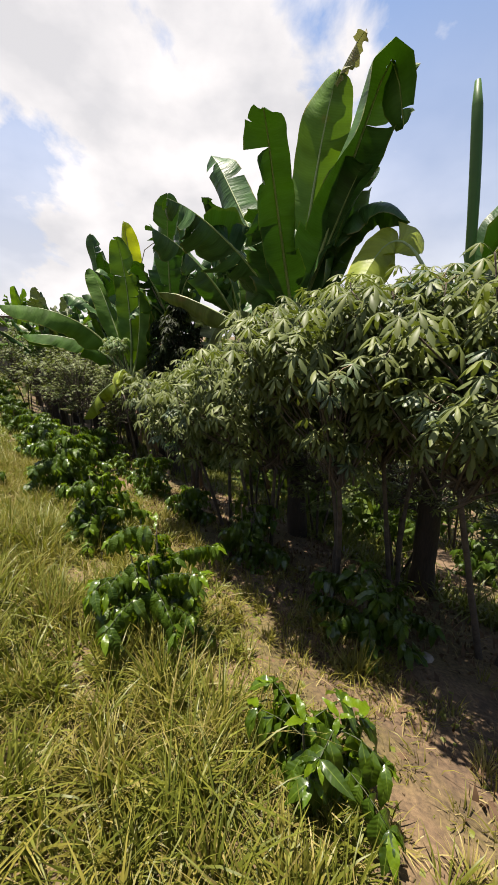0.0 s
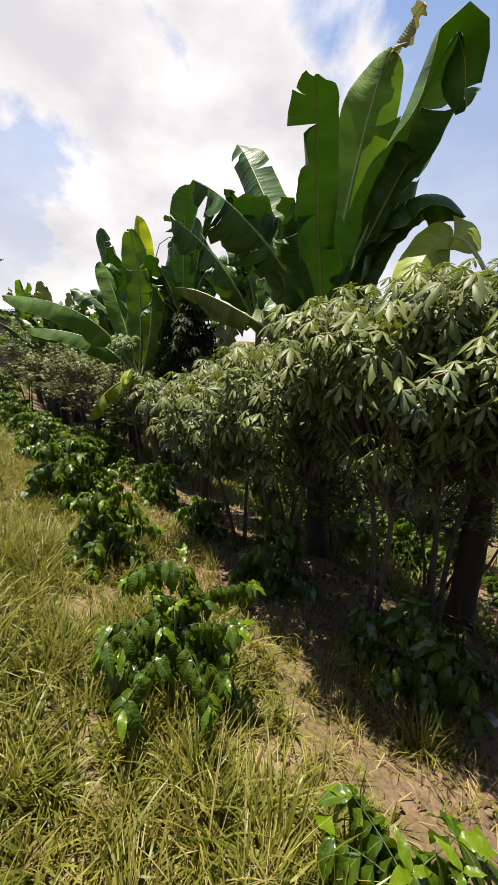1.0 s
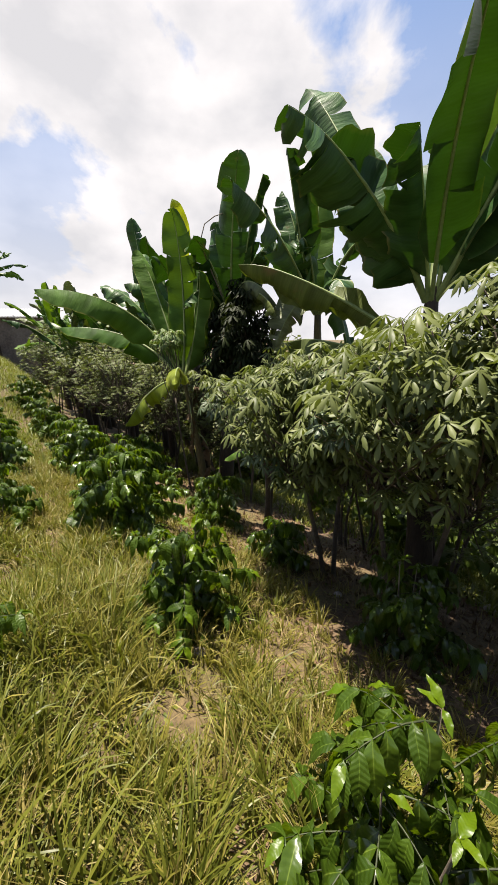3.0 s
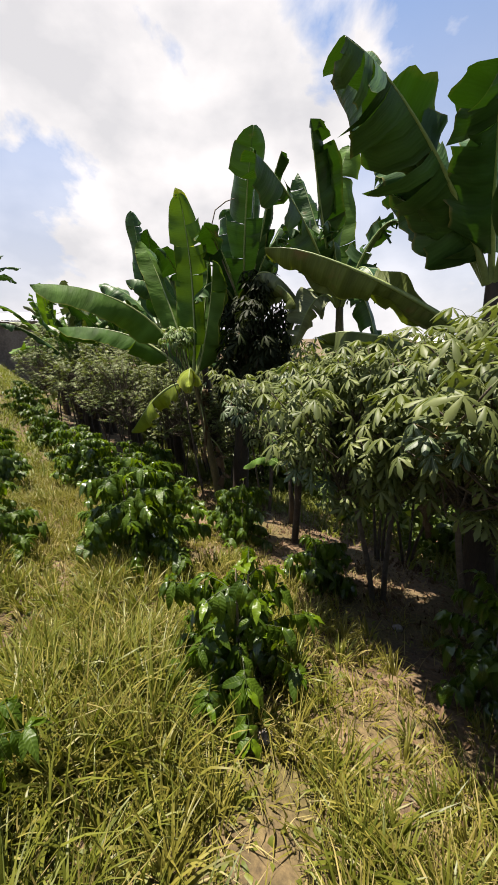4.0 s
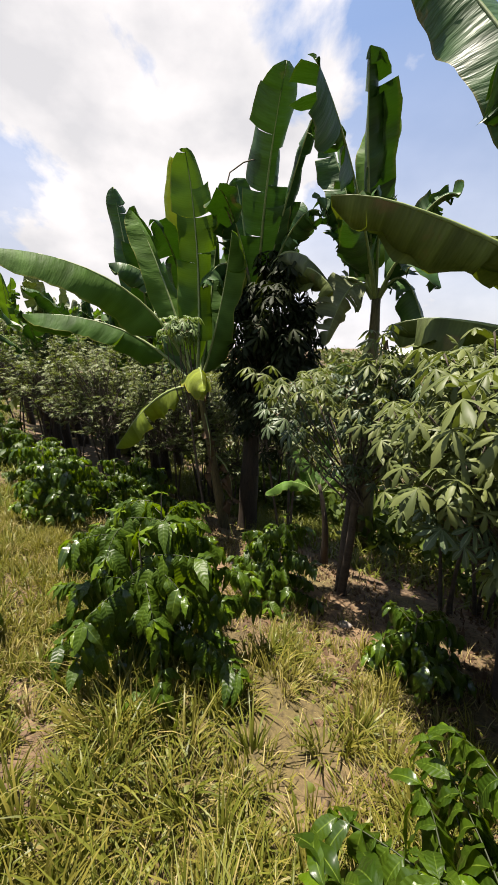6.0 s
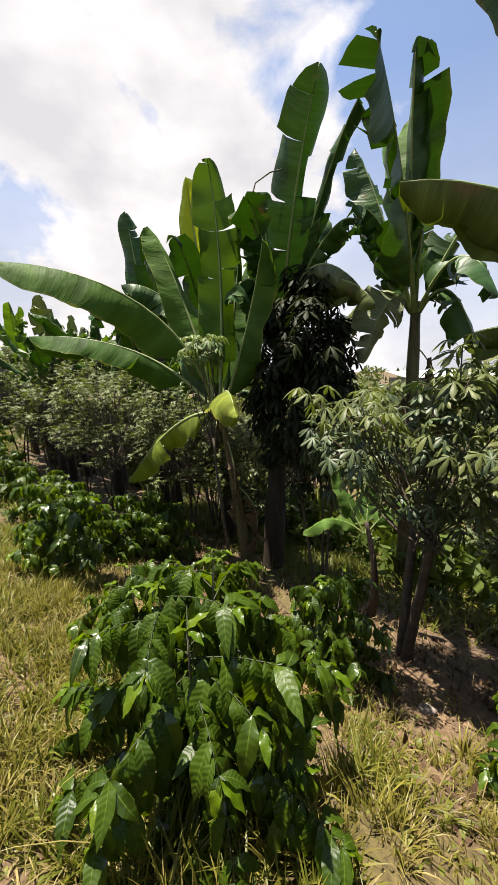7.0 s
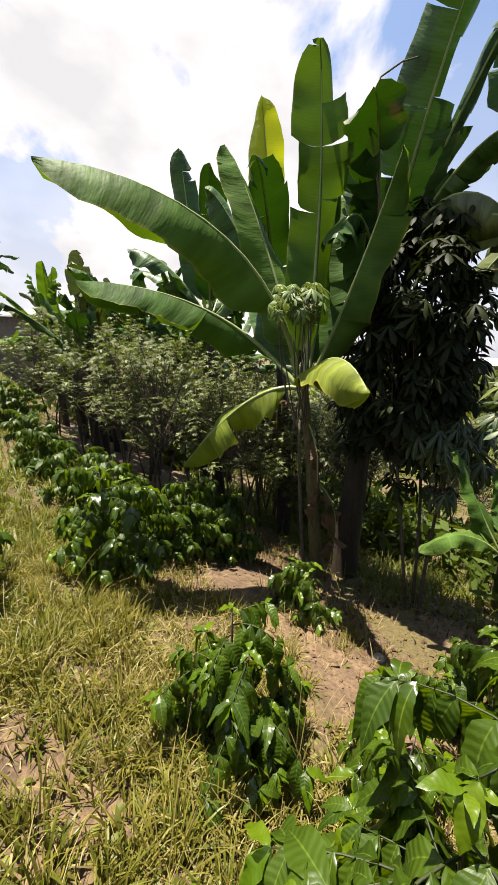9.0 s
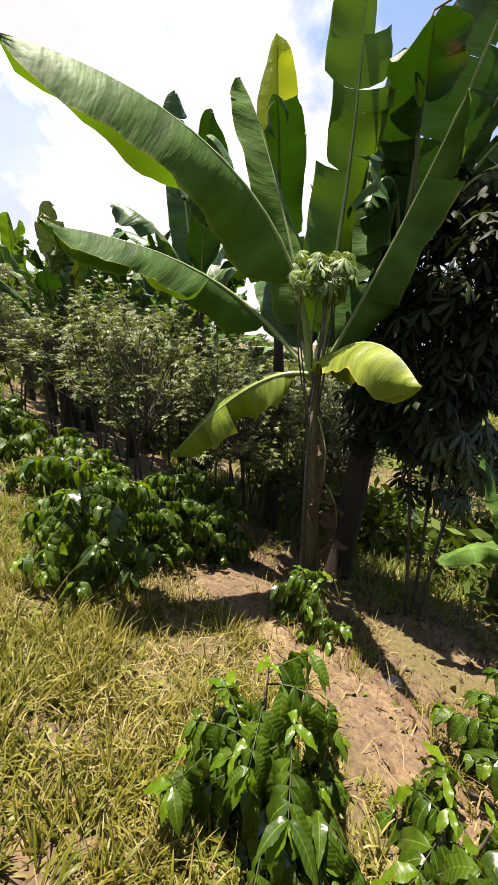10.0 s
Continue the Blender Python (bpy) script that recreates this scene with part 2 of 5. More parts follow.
# cassava standing in shade: the shade is put into these dark leaf colours
SHADE_LEAF = leaf_material("shaded_cassava_leaf", (0.0070, 0.0120, 0.0030), (0.0280, 0.0380, 0.0090), (0.0600, 0.0900, 0.0120), 0.06, 0.52, spec=0.16)
SHADE_MASS = leaf_material("shaded_cassava_leaf_mass", (0.0055, 0.0090, 0.0025), (0.0180, 0.0240, 0.0060), (0.0600, 0.0900, 0.0120), 0.06, 0.6, island=True, spec=0.12)
# same leaf twice: shade put into the darker colour, sun into the lighter one
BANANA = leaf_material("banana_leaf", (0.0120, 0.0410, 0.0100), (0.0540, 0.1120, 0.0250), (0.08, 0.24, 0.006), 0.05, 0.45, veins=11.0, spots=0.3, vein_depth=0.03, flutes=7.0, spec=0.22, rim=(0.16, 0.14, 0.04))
BANANA_LIT = leaf_material("banana_leaf_lit_tone", (0.0250, 0.0660, 0.0120), (0.0820, 0.1450, 0.0290), (0.22, 0.42, 0.010), 0.13, 0.55, veins=11.0, spots=0.3, vein_depth=0.03, flutes=4.0, spec=0.07, rim=(0.22, 0.20, 0.05))
BANANA_YELLOW = leaf_material("yellowing_banana_leaf", (0.0900, 0.1300, 0.0090), (0.2000, 0.2350, 0.0340), (0.4000, 0.4700, 0.0120), 0.24, 0.46, veins=11.0, spots=0.5, vein_depth=0.05, flutes=9.0, rim=(0.36, 0.30, 0.04))
# glow of the sun behind put into this leaf's colour and strong let-through
BANANA_BACKLIT = leaf_material("backlit_banana_leaf", (0.0900, 0.1450, 0.0084), (0.1800, 0.2100, 0.0160), (0.50, 0.56, 0.012), 0.5, 0.46, veins=11.0, vein_depth=0.025, flutes=7.0)
BANANA_OLD = leaf_material("old_banana_leaf", (0.0430, 0.0620, 0.0140), (0.1250, 0.1500, 0.0380), (0.20, 0.27, 0.010), 0.12, 0.55, veins=11.0, spots=0.9, vein_depth=0.03, flutes=9.0, spec=0.22)
BANANA_GREY = leaf_material("grey_green_banana_leaf", (0.0700, 0.0950, 0.0400), (0.1700, 0.1900, 0.0850), (0.14, 0.20, 0.012), 0.07, 0.50, veins=11.0, spots=0.6, vein_depth=0.06, flutes=9.0, spec=0.40)
BANANA_PALE = leaf_material("withered_leaf_end", (0.1000, 0.1150, 0.0400), (0.2600, 0.2500, 0.1300), (0.2500, 0.2600, 0.0700), 0.15, 0.55, veins=16.0, spots=0.8)
BANANA_DRY = leaf_material("dry_banana_leaf", (0.0420, 0.0266, 0.0140), (0.1330, 0.0875, 0.0490), (0.1750, 0.1120, 0.0490), 0.15, 0.8, veins=16.0)
MIDRIB = plain_material("banana_midrib", (0.1120, 0.1610, 0.0420), (0.2380, 0.2800, 0.1050), 0.45, 6.0, (1, 1, 1), 0.2)
# brown sheaths, darkened further: the shade they stand in is put into the colour
PSEUDOSTEM = plain_material("banana_stem", (0.0080, 0.0050, 0.0030), (0.0480, 0.0310, 0.0170), 0.75, 3.0, (4, 4, 0.6), 0.6, 0.02)
PALE_STEM = plain_material("pale_banana_stem", (0.0260, 0.0200, 0.0080), (0.1700, 0.1450, 0.0600), 0.65, 3.0, (4, 4, 0.6), 0.6, 0.02)
BARK = plain_material("coffee_bark", (0.0700, 0.0525, 0.0350), (0.1960, 0.1610, 0.1190), 0.9, 14.0, (1, 1, 0.4), 0.6)
SHOOT = plain_material("green_shoot", (0.010, 0.015, 0.004), (0.036, 0.046, 0.010), 0.65, 9.0)
CASSAVA_BARK = plain_material("cassava_bark", (0.0250, 0.0170, 0.0110), (0.0950, 0.0720, 0.0500), 0.85, 9.0, (1, 1, 2.0), 0.6)
PETIOLE = plain_material("cassava_stalk", (0.1540, 0.0840, 0.0490), (0.2380, 0.1680, 0.0700), 0.6, 8.0)
GRASS = leaf_material("grass_blade", (0.0400, 0.0460, 0.0040), (0.2300, 0.2000, 0.0380), (0.2300, 0.2250, 0.0150), 0.25, 0.48, island=True, spec=0.3)
GRASS_GREEN = leaf_material("green_grass_blade", (0.0280, 0.0430, 0.0035), (0.1650, 0.1680, 0.0240), (0.1900, 0.2300, 0.0140), 0.25, 0.45, island=True, spec=0.32)
GRASS_PALE = leaf_material("pale_grass_blade", (0.0900, 0.0730, 0.0180), (0.3000, 0.2450, 0.0800), (0.2400, 0.2100, 0.0350), 0.22, 0.5, island=True, spec=0.3)
STRAW = leaf_material("dry_straw", (0.1250, 0.0900, 0.0320), (0.2900, 0.2400, 0.0950), (0.2100, 0.1540, 0.0630), 0.15, 0.7, island=True)
WEED = leaf_material("weed_leaf", (0.0350, 0.0560, 0.0060), (0.1700, 0.1750, 0.0300), (0.2000, 0.2300, 0.0160), 0.25, 0.5, island=True)
SLOPE_LEAF = leaf_material("slope_bush_leaf", (0.0140, 0.0330, 0.0040), (0.0800, 0.1150, 0.0160), (0.1700, 0.2400, 0.0120), 0.16, 0.5, island=True)
LITTER = leaf_material("dead_leaf", (0.0350, 0.0196, 0.0112), (0.1330, 0.0805, 0.0420), (0.1400, 0.0840, 0.0350), 0.1, 0.8, island=True)


# ---- ground ----
UX, UY = -0.585, 0.811                               # along the rows; across, downhill: (UY, -UX)


def place(u, v):
    return u * UX + v * UY, u * UY - v * UX


def height(x, y):
    """The hillside: an even slope by the path, easing out below, above and far along the rows."""
    u, v = x * UX + y * UY, x * UY - y * UX
    ease = lambda a, lim: lim * np.tanh(a / lim)
    zu = -0.0958 * np.where(u > 8, 8 + ease(u - 8, 3.0), np.where(u < -4, -4 + ease(u + 4, 4.0), u))
    zv = -0.3257 * np.where(v > 4.5, 4.5 + ease(v - 4.5, 3.0), np.where(v < -1.5, -1.5 + ease(v + 1.5, 1.6), v))
    far = np.clip((u - 8.0) / 12.0, 0, 1)
    rise = 1.5 * far * far * (3 - 2 * far) / (1 + np.exp(np.clip((v + 0.2) / 0.6, -30, 30)))
    return 0.32 + zu + zv + rise


def ground_z(x, y):
    return float(height(np.float64(x), np.float64(y)))


def grid_lines(lo, hi, fine, far):
    near = list(np.arange(lo, hi, fine))
    step, p, up = fine, hi, []
    while p < far:
        step *= 1.22
        p += step
        up.append(p)
    step, p, down = fine, lo, []
    while p > -far:
        step *= 1.22
        p -= step
        down.append(p)
    return np.array(down[::-1] + near + up)


def mesh_object(name, verts, faces, material, parent=None, smooth=True):
    me = bpy.data.meshes.new(name)
    me.from_pydata([tuple(v) for v in verts], [], faces)
    for mt in material if isinstance(material, (list, tuple)) else (material,):
        me.materials.append(mt)
    if smooth:
        me.polygons.foreach_set("use_smooth", [True] * len(me.polygons))
    me.update()
    ob = new(name, me)
    if parent:
        ob.parent = parent
    return ob


def quad_mesh(name, verts, quads, material, smooth=False):
    """A large joined mesh from arrays."""
    me = bpy.data.meshes.new(name)
    me.vertices.add(len(verts))
    me.vertices.foreach_set("co", np.asarray(verts, np.float32).ravel())
    k = quads.shape[1]
    me.loops.add(quads.size)
    me.loops.foreach_set("vertex_index", quads.astype(np.int32).ravel())
    me.polygons.add(len(quads))
    me.polygons.foreach_set("loop_start", np.arange(0, quads.size, k, dtype=np.int32))
    me.polygons.foreach_set("loop_total", np.full(len(quads), k, np.int32))
    if smooth:
        me.polygons.foreach_set("use_smooth", np.ones(len(quads), bool))
    me.materials.append(material)
    me.update(calc_edges=True)
    me.validate()
    return new(name, me)


def bumps(x, y):
    return 0.035 * np.sin(2.1 * x + 1.3 * y) * np.sin(1.7 * y - 0.6 * x) + 0.012 * np.sin(6.3 * x - 2.2 * y) * np.sin(5.1 * y + 1.9 * x)


def make_ground():
    us, vs = grid_lines(-3, 12, 0.11, 1500), grid_lines(-4, 8, 0.11, 1500)
    U, V = np.meshgrid(us, vs, indexing="ij")
    X, Y = U * UX + V * UY, U * UY - V * UX
    Z = height(X, Y) + bumps(X, Y) * np.exp(-(np.hypot(X + 2, Y - 4) / 14) ** 2)
    rng = np.random.default_rng(3)
    Z += rng.normal(0, 0.006, Z.shape) * (np.hypot(X, Y) < 16)
    a, b = U.shape
    idx = np.arange(a * b).reshape(a, b)
    quads = np.stack([idx[:-1, :-1], idx[:-1, 1:], idx[1:, 1:], idx[1:, :-1]], -1).reshape(-1, 4)
    ob = quad_mesh("ground", np.stack([X, Y, Z], -1).reshape(-1, 3), quads[:, ::-1], EARTH, True)
    return tagged(ob, "brown earth hillside with straw litter and patchy dry grass", "ground", kind="structure")


make_ground()


# ---- plant pieces ----
def thing(name, x, y, z=None):
    ob = new(name)
    ob.location = (x, y, ground_z(x, y) - 0.02 if z is None else z)
    ob.empty_display_size = 0.1
    return ob


def adopt(ob, parent):
    """Hang ob, built in world places, under its thing."""
    ob.parent = parent
    p = parent
    m = Matrix.Identity(4)
    while p:
        m = Matrix.Translation(p.location) @ m
        p = p.parent
    ob.matrix_basis = m.inverted() @ ob.matrix_basis
    return ob


def tube_data(path, radii, sides=7, wobble=0.0, rng=None):
    """Rings of a tapering round limb along a path."""
    path = [Vector(p) for p in path]
    verts, faces = [], []
    side = Vector((1, 0.2, 0.1))
    for i, p in enumerate(path):
        t = (path[min(i + 1, len(path) - 1)] - path[max(i - 1, 0)]).normalized()
        side = (side - t * side.dot(t)).normalized()
        up = t.cross(side)
        for k in range(sides):
            a = 2 * math.pi * k / sides
            r = radii[i] * (1 + (rng.uniform(-wobble, wobble) if rng else 0))
            verts.append(p + (side * math.cos(a) + up * math.sin(a)) * r)
    for i in range(len(path) - 1):
        for k in range(sides):
            k2 = (k + 1) % sides
            faces.append((i * sides + k, i * sides + k2, (i + 1) * sides + k2, (i + 1) * sides + k))
    n = (len(path) - 1) * sides
    faces.append(tuple(range(n, n + sides)))
    return verts, faces


def tube(name, path, radii, material, parent, sides=7, wobble=0.0, rng=None):
    v, f = tube_data(path, radii, sides, wobble, rng)
    return adopt(mesh_object(name, v, f, material), parent)


def arc(a, b, c, n):
    """Points on the bend from a by b to c."""
    a, b, c = Vector(a), Vector(b), Vector(c)
    return [a * (1 - s) ** 2 + b * 2 * s * (1 - s) + c * s * s for s in np.linspace(0, 1, n)]


def blade_mesh(name, length, width, wave, sag, seed, rows=7, material=None, fold=0.25, peak=0.42):
    """An oval pointed leaf along +y, its face to +z, folded on the midrib, with a wavy edge."""
    rng = np.random.default_rng(seed)
    ph = rng.uniform(0, 6)
    verts, faces, uvs = [], [], []
    for i in range(rows + 1):
        s = i / rows
        w = width * 0.5 * (math.sin(math.pi * s ** 0.88) ** 0.85 * (1 - 0.35 * s ** 3) if 0 < s < 1 else 0.02)
        z = -sag * length * s * s * (1 - 0.25 * s)
        run = s * (1 - 0.28 * sag * s)
        for k, c in enumerate((-1, -0.5, 0, 0.5, 1)):
            ripple = wave * length * math.sin(ph + 15 * s + (2 if c > 0 else 0)) * abs(c) ** 2 * min(1, 4 * (1 - s))
            quilt = 0.011 * length * math.sin(2 * math.pi * (i / 3 - 0.55 * abs(c))) * (1.0 if 0.3 < abs(c) < 0.8 else 0.6 * abs(c)) * min(1, 3 * (1 - s), 5 * s)
            verts.append((c * w * (1 + 0.045 * math.sin(2 * math.pi * i / 3 + c) * abs(c)), length * run, z + fold * abs(c) * w + ripple + quilt - 0.30 * w * c * c))
            uvs.append((s - 0.10 * abs(c), c))
    for i in range(rows):
        for k in range(4):
            a = i * 5 + k
            faces.append((a, a + 1, a + 6, a + 5))
    me = bpy.data.meshes.new(name)
    me.from_pydata(verts, [], faces)
    me.polygons.foreach_set("use_smooth", [True] * len(faces))
    lay = me.uv_layers.new(name="UVMap")
    for lp, d in zip(me.loops, lay.data):
        d.uv = uvs[lp.vertex_index]
    me.materials.append(material)
    me.update()
    return me


def palm_mesh(name, seed, lobes=7, length=0.16, stalk=0.2, materials=(), plain=False, hang=(0.40, 0.78)):
    """A cassava leaf: narrow lobes spread like fingers from the end of a thin stalk, hanging a little."""
    rng = np.random.default_rng(seed)
    verts, faces, mats, uvs = [], [], [], []
    # stalk from the origin along +y
    hub = Vector((0, stalk, 0.02))
    for p, r in ((Vector((0, 0, 0)), 0.004), (Vector((0, stalk * 0.55, 0.035)), 0.0032), (hub, 0.0026)):
        for k in range(3):
            a = 2.094 * k
            verts.append(p + Vector((r * math.cos(a), 0, r * math.sin(a))))
            uvs.append((0.0, 1.0))
    for i in range(2):
        for k in range(3):
            faces.append((i * 3 + k, i * 3 + (k + 1) % 3, i * 3 + 3 + (k + 1) % 3, i * 3 + 3 + k))
            mats.append(1)
    droop, nod = rng.uniform(*hang), Matrix.Rotation(-rng.uniform(0.35, 0.9) * (0.45 if plain else 1), 3, "X")
    for j in range(lobes):
        f = j / (lobes - 1) * 2 - 1
        ang = f * radians(134) + rng.normal(0, 0.05)
        ln = length * (1 - 0.40 * abs(f) ** 1.5) * rng.uniform(0.93, 1.05)
        d, sd = Vector((math.sin(ang), math.cos(ang), 0)), Vector((math.cos(ang), -math.sin(ang), 0))
        base = len(verts)
        prof = ((0, 0.2), (0.55, 1.0), (1.0, 0.05)) if plain else ((0, 0.14), (0.38, 0.70), (0.70, 1.0), (1.0, 0.03)) if lobes == 6 else ((0, 0.14), (0.32, 0.58), (0.62, 1.0), (0.83, 0.80), (1.0, 0.03))
        for s, w in prof:
            w *= ln * 0.160
            z = -droop * ln * (0.30 * s + 0.70 * s * s)
            c = d * ln * s * (1 - 0.12 * droop * s) + Vector((0, 0, z))
            ring = [c - sd * w + Vector((0, 0, -0.4 * w)), c + sd * w + Vector((0, 0, -0.4 * w))] if plain else [c - sd * w + Vector((0, 0, -0.4 * w)), c + Vector((0, 0, 0.15 * w)), c + sd * w + Vector((0, 0, -0.4 * w))]
            verts += [hub + nod @ q for q in ring]
            uvs += [(s * ln, -1.0), (s * ln, 1.0)] if plain else [(s * ln, -1.0), (s * ln, 0.0), (s * ln, 1.0)]
        row = 2 if plain else 3
        for i in range(len(prof) - 1):
            for k in range(row - 1):
                a = base + i * row + k
                faces.append((a, a + 1, a + row + 1, a + row))
                mats.append(0)
    me = bpy.data.meshes.new(name)
    me.from_pydata([tuple(v) for v in verts], [], faces)
    for m in materials:
        me.materials.append(m)
    me.polygons.foreach_set("material_index", mats)
    me.polygons.foreach_set("use_smooth", [True] * len(faces))
    lay = me.uv_layers.new(name="UVMap")
    for lp, spot in zip(me.loops, lay.data):
        spot.uv = uvs[lp.vertex_index]
    me.update()
    return me


def turn_to(way, up, roll=0.0):
    """A turn whose +y goes along way and whose +z is near up."""
    y = Vector(way).normalized()
    z = Vector(up) - y * Vector(up).dot(y)
    z = z.normalized() if z.length > 1e-4 else y.orthogonal().normalized()
    x = y.cross(z)
    m = Matrix((x, y, z)).transposed().to_4x4()
    return m @ Matrix.Rotation(roll, 4, "Y")


def scatter_leaves(name, meshes, spots, parent, joined, joined_material=None, joined_name="crown"):
    """spots: world matrices with a mesh number. Singly as parts, or joined in one mesh."""
    off = Matrix.Translation(parent.location).inverted()
    if not joined:
        for m, k in spots:
            ob = new(name, meshes[k])
            ob.parent = parent
            ob.matrix_basis = off @ m
        return
    data = []
    for me in meshes:
        co = np.empty(len(me.vertices) * 3, np.float32)
        me.vertices.foreach_get("co", co)
        q = np.array([list(p.vertices) for p in me.polygons], np.int32)
        uv = np.zeros(len(me.loops) * 2, np.float32)
        if me.uv_layers:
            me.uv_layers[0].data.foreach_get("uv", uv)
        data.append((co.reshape(-1, 3), q, uv))
    vs, fs, us, base = [], [], [], 0
    for m, k in spots:
        a = np.array(off @ m)
        co, q, uv = data[k]
        us.append(uv)
        vs.append(co @ a[:3, :3].T + a[:3, 3])
        fs.append(q + base)
        base += len(co)
    ob = quad_mesh(joined_name, np.concatenate(vs), np.concatenate(fs), joined_material, True)
    if meshes[0].uv_layers:
        ob.data.uv_layers.new(name="UVMap").data.foreach_set("uv", np.concatenate(us))
    ob.parent = parent
    return ob


COFFEE_LEAVES = [blade_mesh("coffee_leaf", 1.0, w, wv, sg, i, 18, COFFEE, fo) for i, (w, wv, sg, fo) in enumerate(((0.34, 0.032, 0.85, 0.50), (0.37, 0.036, 1.00, 0.42), (0.33, 0.038, 0.75, 0.60), (0.35, 0.034, 1.15, 0.45)))]
COFFEE_TIPS = [blade_mesh("young_leaf", 1.0, 0.36, 0.045, 0.55, 40 + i, 12, COFFEE_YOUNG, 0.5) for i in range(2)]
COFFEE_INNER = [blade_mesh("inner_leaf", 1.0, 0.36, 0.04, 0.7 + 0.12 * i, 80 + i, 9, COFFEE_FAR, 0.4) for i in range(4)]
COFFEE_SMALL = [blade_mesh("coffee_leaf_small", 1.0, 0.40, 0.02, 0.6 + 0.2 * i, 60 + i, 3, COFFEE_FAR) for i in range(3)]
CASSAVA_LEAVES = [palm_mesh("cassava_leaf", i, 7, 0.185, 0.20, (CASSAVA, PETIOLE)) for i in range(4)]
CASSAVA_INNER = [palm_mesh("inner_leaf", 10 + i, 6, 0.185, 0.20, (CASSAVA_FAR, PETIOLE)) for i in range(3)]
CASSAVA_SHADED = [palm_mesh("shaded_leaf", 30 + i, 6, 0.22, 0.16, (SHADE_LEAF, PETIOLE), hang=(0.5, 0.9)) for i in range(3)]
CASSAVA_HANGING = [palm_mesh("hanging_leaf", 40 + i, 7, 0.20, 0.16, (CASSAVA, PETIOLE), hang=(0.7, 1.05)) for i in range(3)]
CASSAVA_FRESH = [palm_mesh("new_leaf", 50 + i, 7, 0.185, 0.20, (CASSAVA_NEW, PETIOLE)) for i in range(3)]
CASSAVA_SMALL = [palm_mesh("cassava_leaf_small", 20 + i, 6, 0.15, 0.16, (CASSAVA_FAR, PETIOLE), True, hang=(0.22, 0.46)) for i in range(3)]


def join_limbs(name, limbs, material, root, joined):
    """Thin limbs, each a part, or far off one mesh of twigs."""
    if not joined:
        for v, f in limbs:
            adopt(mesh_object(name, v, f, material), root)
        return
    tv, tf = [], []
    for v, f in limbs:
        tf += [tuple(i + len(tv) for i in q) for q in f]
        tv += v
    tagged(adopt(mesh_object("twig_mass", tv, tf, material), root), kind="stuff")


